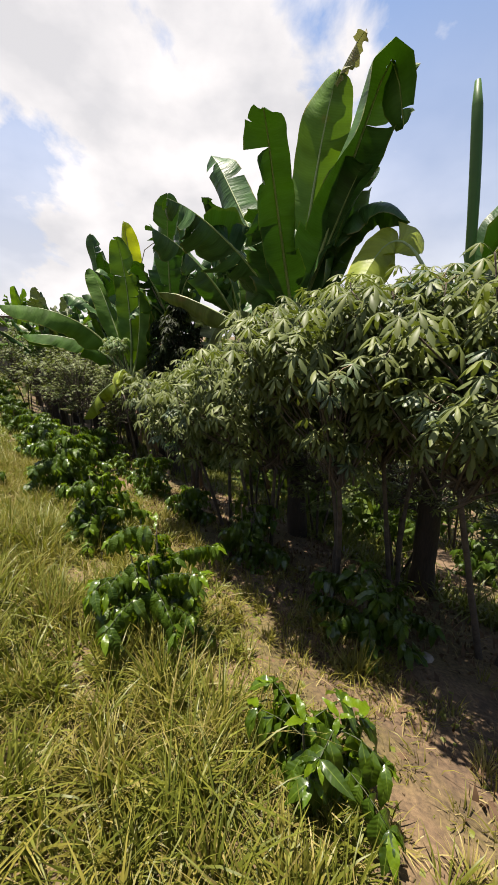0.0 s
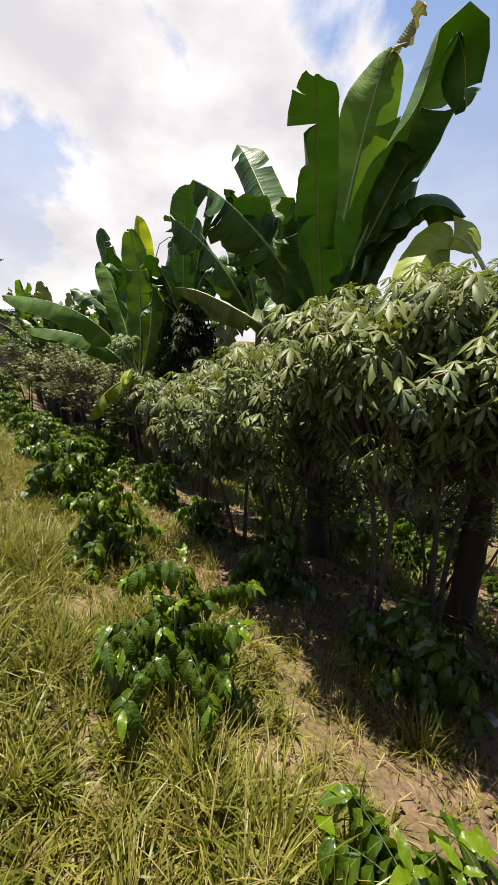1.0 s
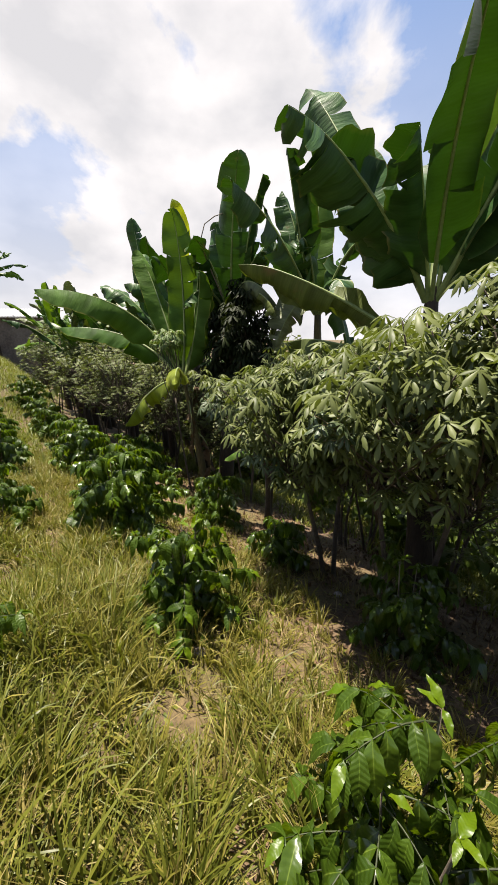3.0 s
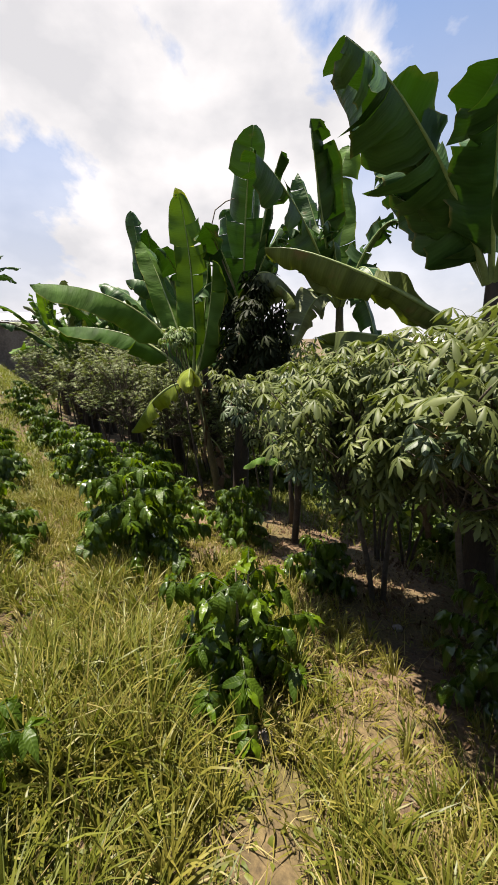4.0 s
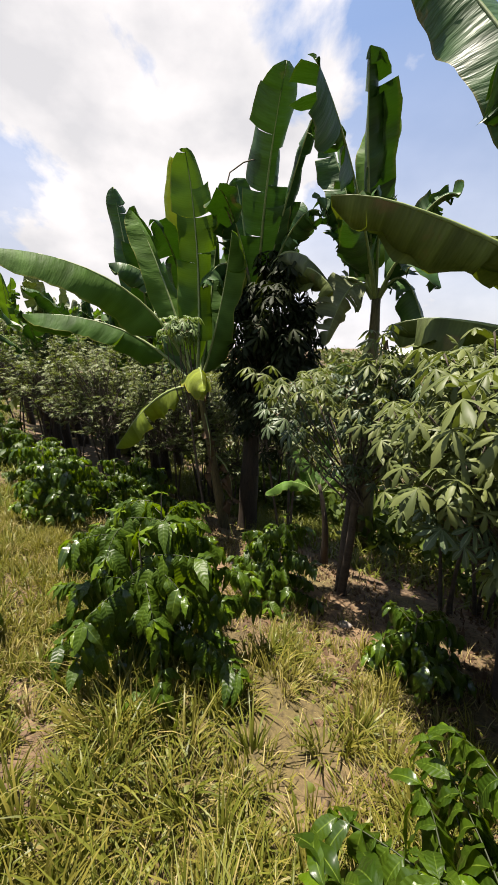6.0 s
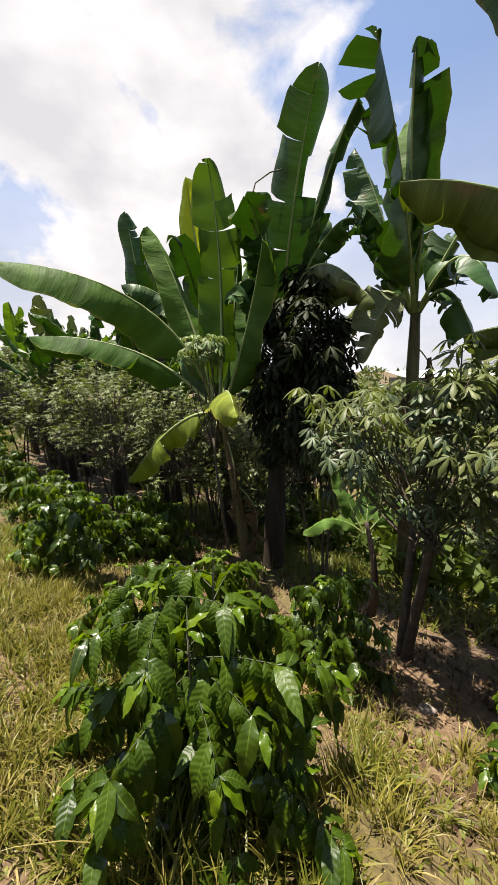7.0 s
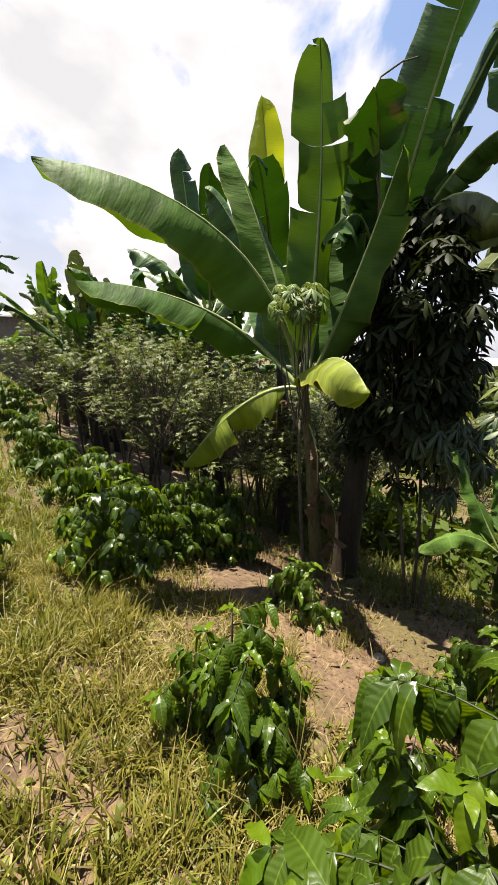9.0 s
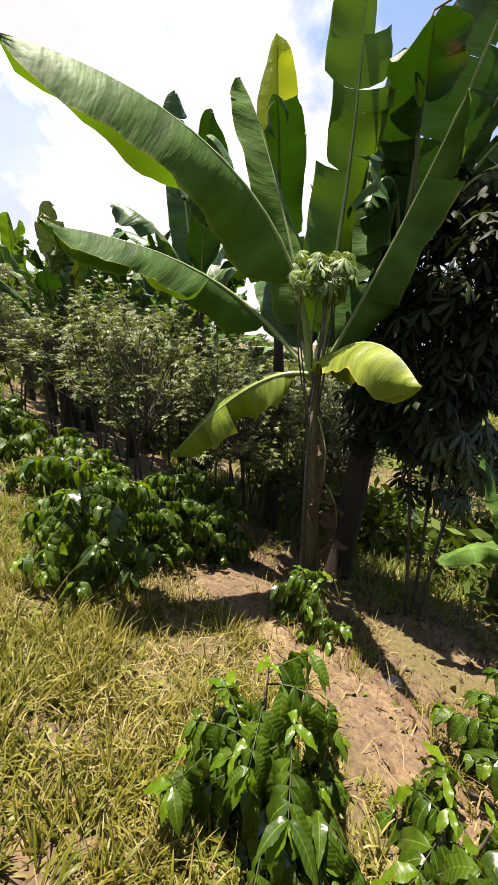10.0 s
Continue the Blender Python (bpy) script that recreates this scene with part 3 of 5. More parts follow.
def coffee(x, y, tall, wide, seed, size=0.14, branches=26, joined=False, label="", fine=False):
    """A coffee shrub: a few stems, arching side shoots close set with paired glossy leaves that hang."""
    rng = np.random.default_rng(seed)
    root = thing("coffee_shrub", x, y)
    tagged(root, label or "green coffee shrub with glossy drooping leaves in dry grass", "coffee shrub", "coffee shrubs in rows")
    z0 = root.location.z
    foot = Vector((x, y, z0))
    stems = []
    count = 3 if tall > 0.55 else 2
    for k in range(count):
        a = seed + 6.28 * k / count
        end = foot + Vector((math.cos(a) * wide * 0.22, math.sin(a) * wide * 0.22, tall * (1.0 if k == 0 else rng.uniform(0.72, 0.92))))
        pts = arc(foot, foot.lerp(end, 0.5) + Vector((math.cos(a) * 0.03, math.sin(a) * 0.03, 0)), end, 8)
        tube("stem", pts, np.linspace(0.013, 0.0025, 8), BARK, root, 6)
        stems.append(pts)
    spots, tips, shoots = [], [], []
    meshes = COFFEE_SMALL if joined and not fine else COFFEE_LEAVES
    az = rng.uniform(0, 6)
    for b in range(branches):
        f = (b + 0.5) / branches
        pts = stems[b % count]
        s = 0.10 + 0.88 * f
        start = pts[min(int(s * 7), 6)].lerp(pts[min(int(s * 7), 6) + 1], s * 7 - int(s * 7))
        az += 2.4 + rng.normal(0, 0.3)
        out = Vector((math.cos(az), math.sin(az), 0))
        reach = wide * (1.0 - 0.62 * max(0, f - 0.3) ** 1.2) * rng.uniform(0.55, 1.05)
        end = start + out * reach + Vector((0, 0, reach * (rng.uniform(-0.28, 0.12) + 0.35 * max(0, f - 0.6))))
        mid = start + out * reach * 0.5 + Vector((0, 0, reach * rng.uniform(0.15, 0.35)))
        line = arc(start, mid, end, 6)
        shoots.append(tube_data(line, np.linspace(0.0030, 0.0014, 6), 4))
        n = max(4, int(reach / (size * 0.23)))
        for i in range(n):
            s = 0.05 + 0.95 * (i + 1) / n
            j = min(int(s * 5), 4)
            p = line[j].lerp(line[j + 1], s * 5 - j)
            along = (line[j + 1] - line[j]).normalized()
            cross = along.cross(Vector((0, 0, 1))).normalized()
            for sgn in (-1, 1, -1, 1) if s > 0.85 else (-1, 1):
                if rng.random() < 0.06:
                    continue
                hang = rng.uniform(0.22, 0.78) if s < 0.86 else rng.uniform(-0.2, 0.5)
                way = cross * sgn * rng.uniform(0.38, 0.60) + along * rng.uniform(0.1, 0.45) - Vector((0, 0, hang))
                ln = size * rng.uniform(0.72, 1.2) * (0.75 if i == n - 1 else 1)
                up = Vector((0, 0, 1.0)) + out * 0.3 + cross * sgn * 0.45 + Vector(rng.normal(0, 0.15, 3))
                m = Matrix.Translation(p + Vector((0, 0, 0.004))) @ turn_to(way, up, rng.normal(0, 0.18)) @ Matrix.Diagonal((ln * rng.uniform(0.9, 1.15), ln, ln, 1))
                spots.append((m, int(rng.integers(len(meshes)))))
        for sgn in (-1, 1):
            way = along * 0.8 + cross * 0.6 * sgn + Vector((0, 0, rng.uniform(-0.6, 0.4)))
            ln = size * rng.uniform(0.4, 0.8)
            tips.append((Matrix.Translation(line[-1]) @ turn_to(way, (0, 0, 1)) @ Matrix.Diagonal((ln, ln, ln, 1)), int(rng.integers(2))))
    for pts in stems:
        for k in range(3):
            a = k * 2.1 + seed + rng.normal(0, 0.6)
            way = Vector((math.cos(a), math.sin(a), rng.uniform(-0.4, 1.3)))
            ln = size * rng.uniform(0.35, 0.65)
            tips.append((Matrix.Translation(pts[-1]) @ turn_to(way, (0, 0, 1)) @ Matrix.Diagonal((ln, ln, ln, 1)), int(rng.integers(2))))
    join_limbs("shoot", shoots, SHOOT, root, joined)
    if joined:
        scatter_leaves("leaf", meshes, spots + tips, root, True, COFFEE_FAR)
    else:
        order = rng.permutation(len(spots))
        spots = [spots[k] for k in order]
        scatter_leaves("leaf", COFFEE_LEAVES, spots[:225], root, False)
        if len(spots) > 225:
            tagged(scatter_leaves("leaf", COFFEE_INNER, spots[225:], root, True, COFFEE_FAR, "foliage"), kind="stuff")
        scatter_leaves("young_leaf", COFFEE_TIPS, tips, root, False)
    return root


def cassava(x, y, centre, radii, seed, tips=22, per=9, size=1.0, joined=False, label="", forks=3, low=-0.2, leaves=None, mass=None, taper=0.0, girth=0.020, deep=1.0):
    """A cassava bush: bare knotty stems that fork, and hand-shaped leaves on stalks round each shoot's end."""
    rng = np.random.default_rng(seed)
    root = thing("cassava_bush", x, y)
    tagged(root, label or "tall cassava bush with grey-green hand-shaped leaves", "cassava", "cassava bushes along the row")
    z0 = root.location.z
    c = Vector(centre)
    fork = Vector((x, y, z0)).lerp(c, 0.62)
    for k in range(forks):
        a = 6.28 * k / forks + seed
        foot = Vector((x + 0.05 * math.cos(a), y + 0.05 * math.sin(a), z0 - 0.03))
        wide = 0.3 if forks > 1 else 0.0
        to = fork + Vector((math.cos(a) * radii[0] * wide, math.sin(a) * radii[1] * wide, rng.uniform(-0.1, 0.15)))
        tube("stem", arc(foot, (foot + to) / 2 + Vector((rng.normal(0, 0.06), rng.normal(0, 0.06), 0)), to, 9), np.linspace(girth, girth * 0.65, 9), CASSAVA_BARK, root, 7, 0.12, rng)
    meshes = leaves or (CASSAVA_SMALL if joined else CASSAVA_LEAVES)
    spots, limbs = [], []
    for i in range(tips):
        while True:
            d = Vector(rng.uniform(-1, 1, 3))
            if 0.5 < d.length < 1 and d.z > low + 0.3 * rng.random():
                break
        turn = math.atan2(d.y, d.x)
        inset = (1 + taper * min(0, d.z)) * (1 + 0.16 * math.sin(3 * turn + seed) + 0.10 * math.sin(5 * turn + 2.3 * seed + 3 * d.z))
        e = c + Vector((d.x * radii[0] * inset, d.y * radii[1] * inset, d.z * radii[2] * (deep if d.z < 0 else 1) * (1 + 0.18 * math.sin(2 * turn + 1.7 * seed))))
        a = rng.integers(forks)
        an = 6.28 * a / forks + seed
        s0 = fork + Vector((math.cos(an) * radii[0] * wide, math.sin(an) * radii[1] * wide, 0))
        pts = arc(s0 + Vector(rng.normal(0, 0.05, 3)), s0.lerp(e, 0.6) + Vector(rng.normal(0, 0.10, 3)) - Vector((0, 0, 0.05)), e, 6)
        v, fc = tube_data(pts, np.linspace(0.008, 0.004, 6), 5)
        limbs.append((v, fc))
        tang = (pts[-1] - pts[-2]).normalized()
        for j in range(per):
            an = 2.4 * j + rng.uniform(0, 0.5)
            rise = 0.55 - 0.65 * j / per
            way = Vector((math.cos(an), math.sin(an), rise + 0.2 * rng.normal()))
            p = e - tang * 0.018 * j
            k = size * rng.uniform(0.75, 1.15)
            m = Matrix.Translation(p) @ turn_to(way, Vector((0, 0, 1)) + Vector(rng.normal(0, 0.25, 3)), rng.normal(0, 0.25)) @ Matrix.Diagonal((k, k, k, 1))
            spots.append((m, int(rng.integers(len(meshes)))))
    join_limbs("branch", limbs, CASSAVA_BARK, root, joined)
    if joined:
        scatter_leaves("leaf", meshes, spots, root, True, CASSAVA_FAR)
    else:
        scatter_leaves("leaf", meshes, spots[:180], root, False)
        if len(spots) > 180:
            tagged(scatter_leaves("leaf", leaves or CASSAVA_INNER, [(m, k % 3) for m, k in spots[180:]], root, True, mass or CASSAVA_FAR, "foliage"), kind="stuff")
    return root


def banana_leaf(parent, base, tip, bulge=(0, 0, 0.3), width=0.55, face=(0, 0, 1), fold=0.5, tear=0.3, seed=0, material=None, petiole=0.12, label="", cut=1.0, steps=30, kink=None):
    """One banana leaf from its stalk's base to its tip; bulge bends the midrib; tear splits the blade into strips."""
    rng = np.random.default_rng(seed)
    tear = min(tear, 0.95)
    base, tip = Vector(base), Vector(tip)
    ctrl = (base + tip) / 2 + Vector(bulge)
    face = Vector(face)
    length = (tip - base).length
    odd = np.random.default_rng(seed + 9000)
    twist, nod, wag = odd.normal(0, 0.42), odd.uniform(0.1, 1.0), odd.uniform(0, 6.28)
    bend = lambda s: base * (1 - s) ** 2 + ctrl * 2 * s * (1 - s) + tip * s * s - Vector((0, 0, nod * length * max(0, s - 0.78) ** 2))

    def spine(s):
        """The midrib; past a kink it hangs off the other way."""
        if not kink or s <= kink[0]:
            return bend(s)
        over = s - kink[0]
        ease = min(1, over / 0.16)
        run = (bend(1) - bend(0.98)).normalized()
        return bend(kink[0]) + (run * (1 - ease) + Vector(kink[1]) * ease) * length * over

    def axes(s):
        t = (spine(min(s + 0.01, 1)) - spine(max(s - 0.01, 0))).normalized()
        nrm = (face - t * face.dot(t)).normalized()
        nrm = Matrix.Rotation(twist * (s - 0.35), 3, t) @ nrm
        return t, nrm, t.cross(nrm)

    def half_width(x):
        return width * 0.5 * min(1, (x / 0.11 + 0.14)) ** 0.6 * (1 - 0.14 * x) * (1 - max(0, (x - 0.5) / 0.5) ** 3.6) ** 0.6

    verts, faces, uvs = [], [], []
    cs = (0.0, 0.3, 0.62, 1.0)
    for sgn in (-1, 1):
        cuts = [0.0]
        while cuts[-1] < 1:
            cuts.append(min(1.0, cuts[-1] + rng.exponential(0.07 + 0.7 * (1 - tear) ** 1.8) + 0.03))
        curl = 0.0
        for a, b in zip(cuts[:-1], cuts[1:]):
            if b - a < 1e-3:
                continue
            n = max(2, int(round((b - a) * steps)) + 1)
            curl = curl * 0.3 + rng.normal(0, 0.07 + 0.75 * tear ** 1.2)
            ragged = 1 - abs(rng.normal(0, 0.01 + 0.26 * tear))
            sweep = rng.normal(0.24, 0.04 + 0.20 * tear)
            gap = 0.0 if a == 0 else (0.001 + 0.008 * tear) * rng.uniform(0.0, 1.8)
            drop = max(0, rng.normal(0.1 * tear, 0.5 * tear)) + (odd.uniform(0.4, 1.1) if odd.random() < 0.08 + 0.16 * tear else 0)
            first = len(verts)
            for i in range(n):
                x = a + (b - a) * i / (n - 1)
                for c in cs:
                    xe = x + (gap if i == 0 else (-gap if i == n - 1 else 0)) * c * c
                    s = petiole + (1 - petiole) * min(1, max(0, xe)) * cut
                    t, nrm, side = axes(s)
                    w = half_width(min(1, max(0, xe))) * c * ((ragged + tear * rng.normal(0, 0.02)) if c == 1.0 else 1)
                    ang = fold * (0.55 + 0.75 * c) + curl * (0.4 + 0.6 * c) + drop * c + (0.30 * math.sin(5.0 * x + 2.1 * sgn + wag) + 0.14 * math.sin(12.5 * x + sgn + 2 * wag)) * c
                    ripple = (0.45 + tear) * (0.034 * math.sin(15 * x + 3 * sgn + seed) + 0.018 * math.sin(37 * x + sgn + 2 * seed)) * c + rng.normal(0, 0.005) * c
                    p = spine(s) + side * sgn * w * math.cos(ang) - nrm * w * math.sin(ang) + nrm * ripple + t * sweep * w * c
                    verts.append(p)
                    uvs.append((x * length, c))
            for i in range(n - 1):
                for k in range(3):
                    q = first + i * 4 + k
                    faces.append((q, q + 1, q + 5, q + 4) if sgn > 0 else (q, q + 4, q + 5, q + 1))
    me = bpy.data.meshes.new("leaf")
    me.from_pydata([tuple(v) for v in verts], [], faces)
    me.polygons.foreach_set("use_smooth", [True] * len(faces))
    lay = me.uv_layers.new(name="UVMap")
    ix = np.empty(len(me.loops), np.int32)
    me.loops.foreach_get("vertex_index", ix)
    lay.data.foreach_set("uv", np.array(uvs, np.float32)[ix].ravel())
    me.materials.append(material or BANANA)
    me.update()
    ob = new("leaf", me)
    adopt(ob, parent)
    if label:
        tagged(ob, label)
    n = 14
    pts = [spine(cut * i / (n - 1)) - axes(cut * i / (n - 1))[1] * 0.006 for i in range(n)]
    v, f = tube_data(pts, [min(0.024, 0.036 * width) * (1 - i / (n - 1)) ** 1.1 + 0.004 * min(1, 2 * width) for i in range(n)], 6)
    rib = mesh_object("midrib", v, f, MIDRIB)
    rib.parent = ob
    rib.matrix_basis = ob.matrix_basis.inverted() @ Matrix.Translation(parent.location).inverted()
    return ob


def banana_stem(parent, foot, crown, radius, seed, dry=4, bark=None):
    """A false stem of wrapped leaf sheaths, swollen at the foot, with dead leaves hanging down it."""
    rng = np.random.default_rng(seed)
    foot, crown = Vector(foot), Vector(crown)
    n = 16
    pts = arc(foot, (foot + crown) / 2 + Vector((rng.normal(0, 0.05), rng.normal(0, 0.05), 0)), crown, n)
    rad = [radius * (1.25 - 0.75 * i / (n - 1)) * (1 + 0.06 * math.sin(i * 1.7 + seed)) for i in range(n)]
    tube("stem", pts, rad, bark or PSEUDOSTEM, parent, 12, 0.05, rng)
    # loose outer sheaths
    for k in range(4):
        a = rng.uniform(0, 6.28)
        lo = int(rng.integers(1, 6))
        hi = min(n - 1, lo + int(rng.integers(5, 9)))
        off = Vector((math.cos(a), math.sin(a), 0))
        tube("sheath", [pts[i] + off * rad[i] * (0.62 + 0.1 * (i - lo) / (hi - lo)) for i in range(lo, hi)], [rad[i] * 0.5 * (1 - 0.5 * (i - lo) / (hi - lo)) for i in range(lo, hi)], bark or PSEUDOSTEM, parent, 7, 0.05, rng)
    for k in range(dry):
        a = rng.uniform(0, 6.28)
        i = int(rng.integers(n // 2, n - 2))
        off = Vector((math.cos(a), math.sin(a), 0))
        b = pts[i] + off * rad[i]
        ln = rng.uniform(0.5, 1.0)
        banana_leaf(parent, b, b + off * rng.uniform(0.12, 0.3) - Vector((0, 0, ln)), off * 0.25 + Vector((0, 0, 0.2)), rng.uniform(0.18, 0.3), off, 1.1, 0.9, seed * 7 + k, BANANA_DRY, 0.2, "withered brown hanging leaf", steps=18)


def banana(foot, crown, leaves, seed, radius=0.10, label="", dry=4, bark=None):
    """foot (x, y), crown (x, y, z); leaves: dictionaries for banana_leaf with tip as a world place."""
    root = thing("banana_plant", *foot)
    tagged(root, label or "tall banana plant with broad torn green leaves", "banana plant", "banana plants")
    c = Vector(crown)
    banana_stem(root, (foot[0], foot[1], root.location.z - 0.03), c, radius, seed, dry, bark)
    for k, spec in enumerate(leaves):
        spec = dict(spec)
        tip = Vector(spec.pop("tip"))
        out = tip - c
        out.z = 0
        b = spec.pop("base", c + (out.normalized() * radius * 0.4 if out.length > 0.01 else Vector((0, 0, 0))) - Vector((0, 0, 0.12)))
        banana_leaf(root, b, tip, seed=seed * 31 + k, **spec)
    return root


def random_leaves(crown, n, length, seed, tilt=(0.5, 1.3), width=0.5, tear=0.5, material=None):
    rng = np.random.default_rng(seed)
    out = []
    for k in range(n):
        a = 2.4 * k + rng.normal(0, 0.3)
        e = rng.uniform(*tilt)
        ln = length * rng.uniform(0.8, 1.1)
        d = Vector((math.cos(a) * math.cos(e), math.sin(a) * math.cos(e), math.sin(e)))
        out.append(dict(tip=Vector(crown) + d * ln, bulge=Vector((-d.x * 0.1, -d.y * 0.1, 0.22 + 0.3 * math.cos(e))), width=width * rng.uniform(0.85, 1.15), face=Vector((-d.x * 0.6, -d.y * 0.6, 1)), fold=rng.uniform(0.3, 0.7), tear=tear * rng.uniform(0.6, 1.3), material=material))
    return out
# ---- banana plants ----
# the plant with a drooping lower leaf by the bend of the row
banana((-2.15, 7.55), (-2.45, 7.35, 1.0), [
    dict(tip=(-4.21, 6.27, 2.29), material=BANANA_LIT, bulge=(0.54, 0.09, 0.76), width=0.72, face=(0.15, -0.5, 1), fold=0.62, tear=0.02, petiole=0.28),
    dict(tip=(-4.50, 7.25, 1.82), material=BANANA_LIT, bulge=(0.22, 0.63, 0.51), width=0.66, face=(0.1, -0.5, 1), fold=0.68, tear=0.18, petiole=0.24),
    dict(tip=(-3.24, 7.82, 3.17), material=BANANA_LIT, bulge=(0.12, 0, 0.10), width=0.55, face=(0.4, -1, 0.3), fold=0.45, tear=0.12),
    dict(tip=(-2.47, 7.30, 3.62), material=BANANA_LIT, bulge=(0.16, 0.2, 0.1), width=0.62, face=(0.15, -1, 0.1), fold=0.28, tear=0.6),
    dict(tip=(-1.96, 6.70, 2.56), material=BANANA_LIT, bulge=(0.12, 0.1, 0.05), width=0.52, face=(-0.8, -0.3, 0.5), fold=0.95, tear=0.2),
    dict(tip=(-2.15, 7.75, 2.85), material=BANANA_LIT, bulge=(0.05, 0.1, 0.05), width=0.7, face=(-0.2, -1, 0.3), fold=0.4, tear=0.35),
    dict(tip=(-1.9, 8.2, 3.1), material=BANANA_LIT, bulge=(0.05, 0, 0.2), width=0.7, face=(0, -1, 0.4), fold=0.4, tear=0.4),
    dict(tip=(-3.1, 8.3, 2.3), bulge=(0.0, 0, 0.3), width=0.6, face=(0.3, -1, 0.4), fold=0.4, tear=0.3),
    dict(base=(-2.50, 7.30, 0.90), tip=(-3.66, 7.56, 0.02), bulge=(0.10, -0.15, 0.52), width=0.62, face=(-0.35, -0.55, 1), fold=0.70, tear=0.45, material=BANANA_YELLOW, label="drooping yellow-edged lower leaf"),
    dict(tip=(-2.25, 6.0, 1.02), bulge=(0, 0, 0.45), width=0.58, face=(0.25, -0.1, 1), fold=0.75, tear=0.2, material=BANANA_YELLOW, label="short folded yellow-green leaf"),
], 1, 0.064, "banana plant with broad green leaves and drooping yellowed lower leaves", 2, PALE_STEM)
# close behind it, on a thick stem with shade put into its dark colour
banana((-1.80, 7.75), (-1.62, 7.98, 2.0), [
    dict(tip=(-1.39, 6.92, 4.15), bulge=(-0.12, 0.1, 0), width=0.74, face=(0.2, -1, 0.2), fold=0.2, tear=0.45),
    dict(tip=(-0.72, 7.05, 1.98), bulge=(-0.35, -0.5, 1.1), width=0.72, face=(0.1, -0.6, 0.8), fold=0.5, tear=0.5, material=BANANA_GREY, cut=0.92, label="grey-green leaf arching over, its end torn off square"),
    dict(tip=(-2.1, 7.0, 3.1), bulge=(0, 0, 0.45), width=0.65, face=(0.3, -0.8, 0.6), fold=0.8, tear=0.6),
    dict(tip=(-1.9, 8.0, 3.6), bulge=(0, 0, 0.3), width=0.65, face=(0.3, -0.6, 0.6), fold=0.4, tear=0.4),
    dict(tip=(-2.5, 8.3, 2.6), bulge=(0, 0, 0.5), width=0.6, face=(0.2, -0.6, 0.8), fold=0.6, tear=0.5),
    dict(tip=(-0.9, 8.6, 3.5), bulge=(0, 0, 0.3), width=0.6, face=(-0.2, -0.8, 0.5), fold=0.4, tear=0.4),
    dict(tip=(-1.0, 7.0, 2.9), bulge=(0, 0, 0.55), width=0.62, face=(-0.2, -0.8, 0.6), fold=0.9, tear=0.8),
    dict(tip=(-0.88, 6.68, 2.0), bulge=(0, 0, 0.75), width=0.62, face=(0, -0.7, 0.8), fold=0.9, tear=0.3, material=BANANA_OLD, label="ageing olive leaf hanging folded"),
    dict(tip=(-1.05, 6.85, 3.86), bulge=(0.0, 0.2, 0.25), width=0.5, face=(-0.3, -1, 0.3), fold=0.8, tear=0.55),
    dict(tip=(-1.40, 7.95, 4.0), bulge=(0.05, 0, 0.05), width=0.6, face=(0.1, -1, 0.2), fold=0.5, tear=0.45),
    dict(tip=(-2.3, 7.1, 2.1), bulge=(0, 0, 0.8), width=0.6, face=(0.3, -0.8, 0.6), fold=0.9, tear=0.7),
], 2, 0.13, "banana plant with torn upright leaves on a thick stem, shade put into its brown")
# its neighbour down the slope
banana((0.05, 7.55), (-0.15, 7.35, 2.1), [
    dict(tip=(-1.38, 5.55, 3.25), bulge=(0, 0, 0.45), width=0.75, face=(0.1, -0.9, 0.5), fold=0.7, tear=0.75),
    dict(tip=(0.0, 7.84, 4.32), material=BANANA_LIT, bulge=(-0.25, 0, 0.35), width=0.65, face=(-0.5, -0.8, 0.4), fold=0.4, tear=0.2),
    dict(tip=(-0.75, 6.4, 3.9), bulge=(-0.1, 0, 0.1), width=0.7, face=(0, -1, 0.2), fold=0.6, tear=0.8),
    dict(tip=(0.2, 6.5, 2.0), bulge=(0, 0, 0.9), width=0.7, face=(0, -0.7, 0.7), fold=0.5, tear=0.5),
    dict(tip=(-0.85, 7.05, 1.45), bulge=(0, 0, 0.75), width=0.65, face=(0, -0.7, 0.7), fold=0.6, tear=0.5, material=BANANA_GREY),
    dict(tip=(-1.0, 7.1, 3.0), bulge=(0, 0, 0.6), width=0.65, face=(0.1, -0.8, 0.6), fold=0.9, tear=0.85),
    dict(tip=(-0.55, 6.5, 2.9), bulge=(0, 0, 0.7), width=0.62, face=(0.1, -0.8, 0.6), fold=0.9, tear=0.85),
    dict(tip=(0.5, 6.9, 3.0), bulge=(0, 0, 0.6), width=0.62, face=(-0.2, -0.8, 0.6), fold=0.8, tear=0.7),
    dict(tip=(-0.75, 7.85, 4.0), bulge=(0.05, 0, 0.05), width=0.6, face=(0.2, -1, 0.2), fold=0.6, tear=0.5),
    dict(tip=(0.30, 6.75, 1.25), bulge=(0, 0, 1.0), width=0.60, face=(0, -0.6, 0.8), fold=0.7, tear=0.6),
    dict(tip=(-0.95, 7.75, 1.45), bulge=(0, 0, 1.0), width=0.58, face=(0.1, -0.6, 0.8), fold=0.8, tear=0.75, material=BANANA_OLD),
    dict(tip=(-0.7, 8.0, 3.2), bulge=(0, 0, 0.4), width=0.62, face=(0.1, -0.8, 0.6), fold=0.6, tear=0.6),
], 12, 0.11, "banana plant with ragged hanging leaves on a pale stem", 4, PALE_STEM)
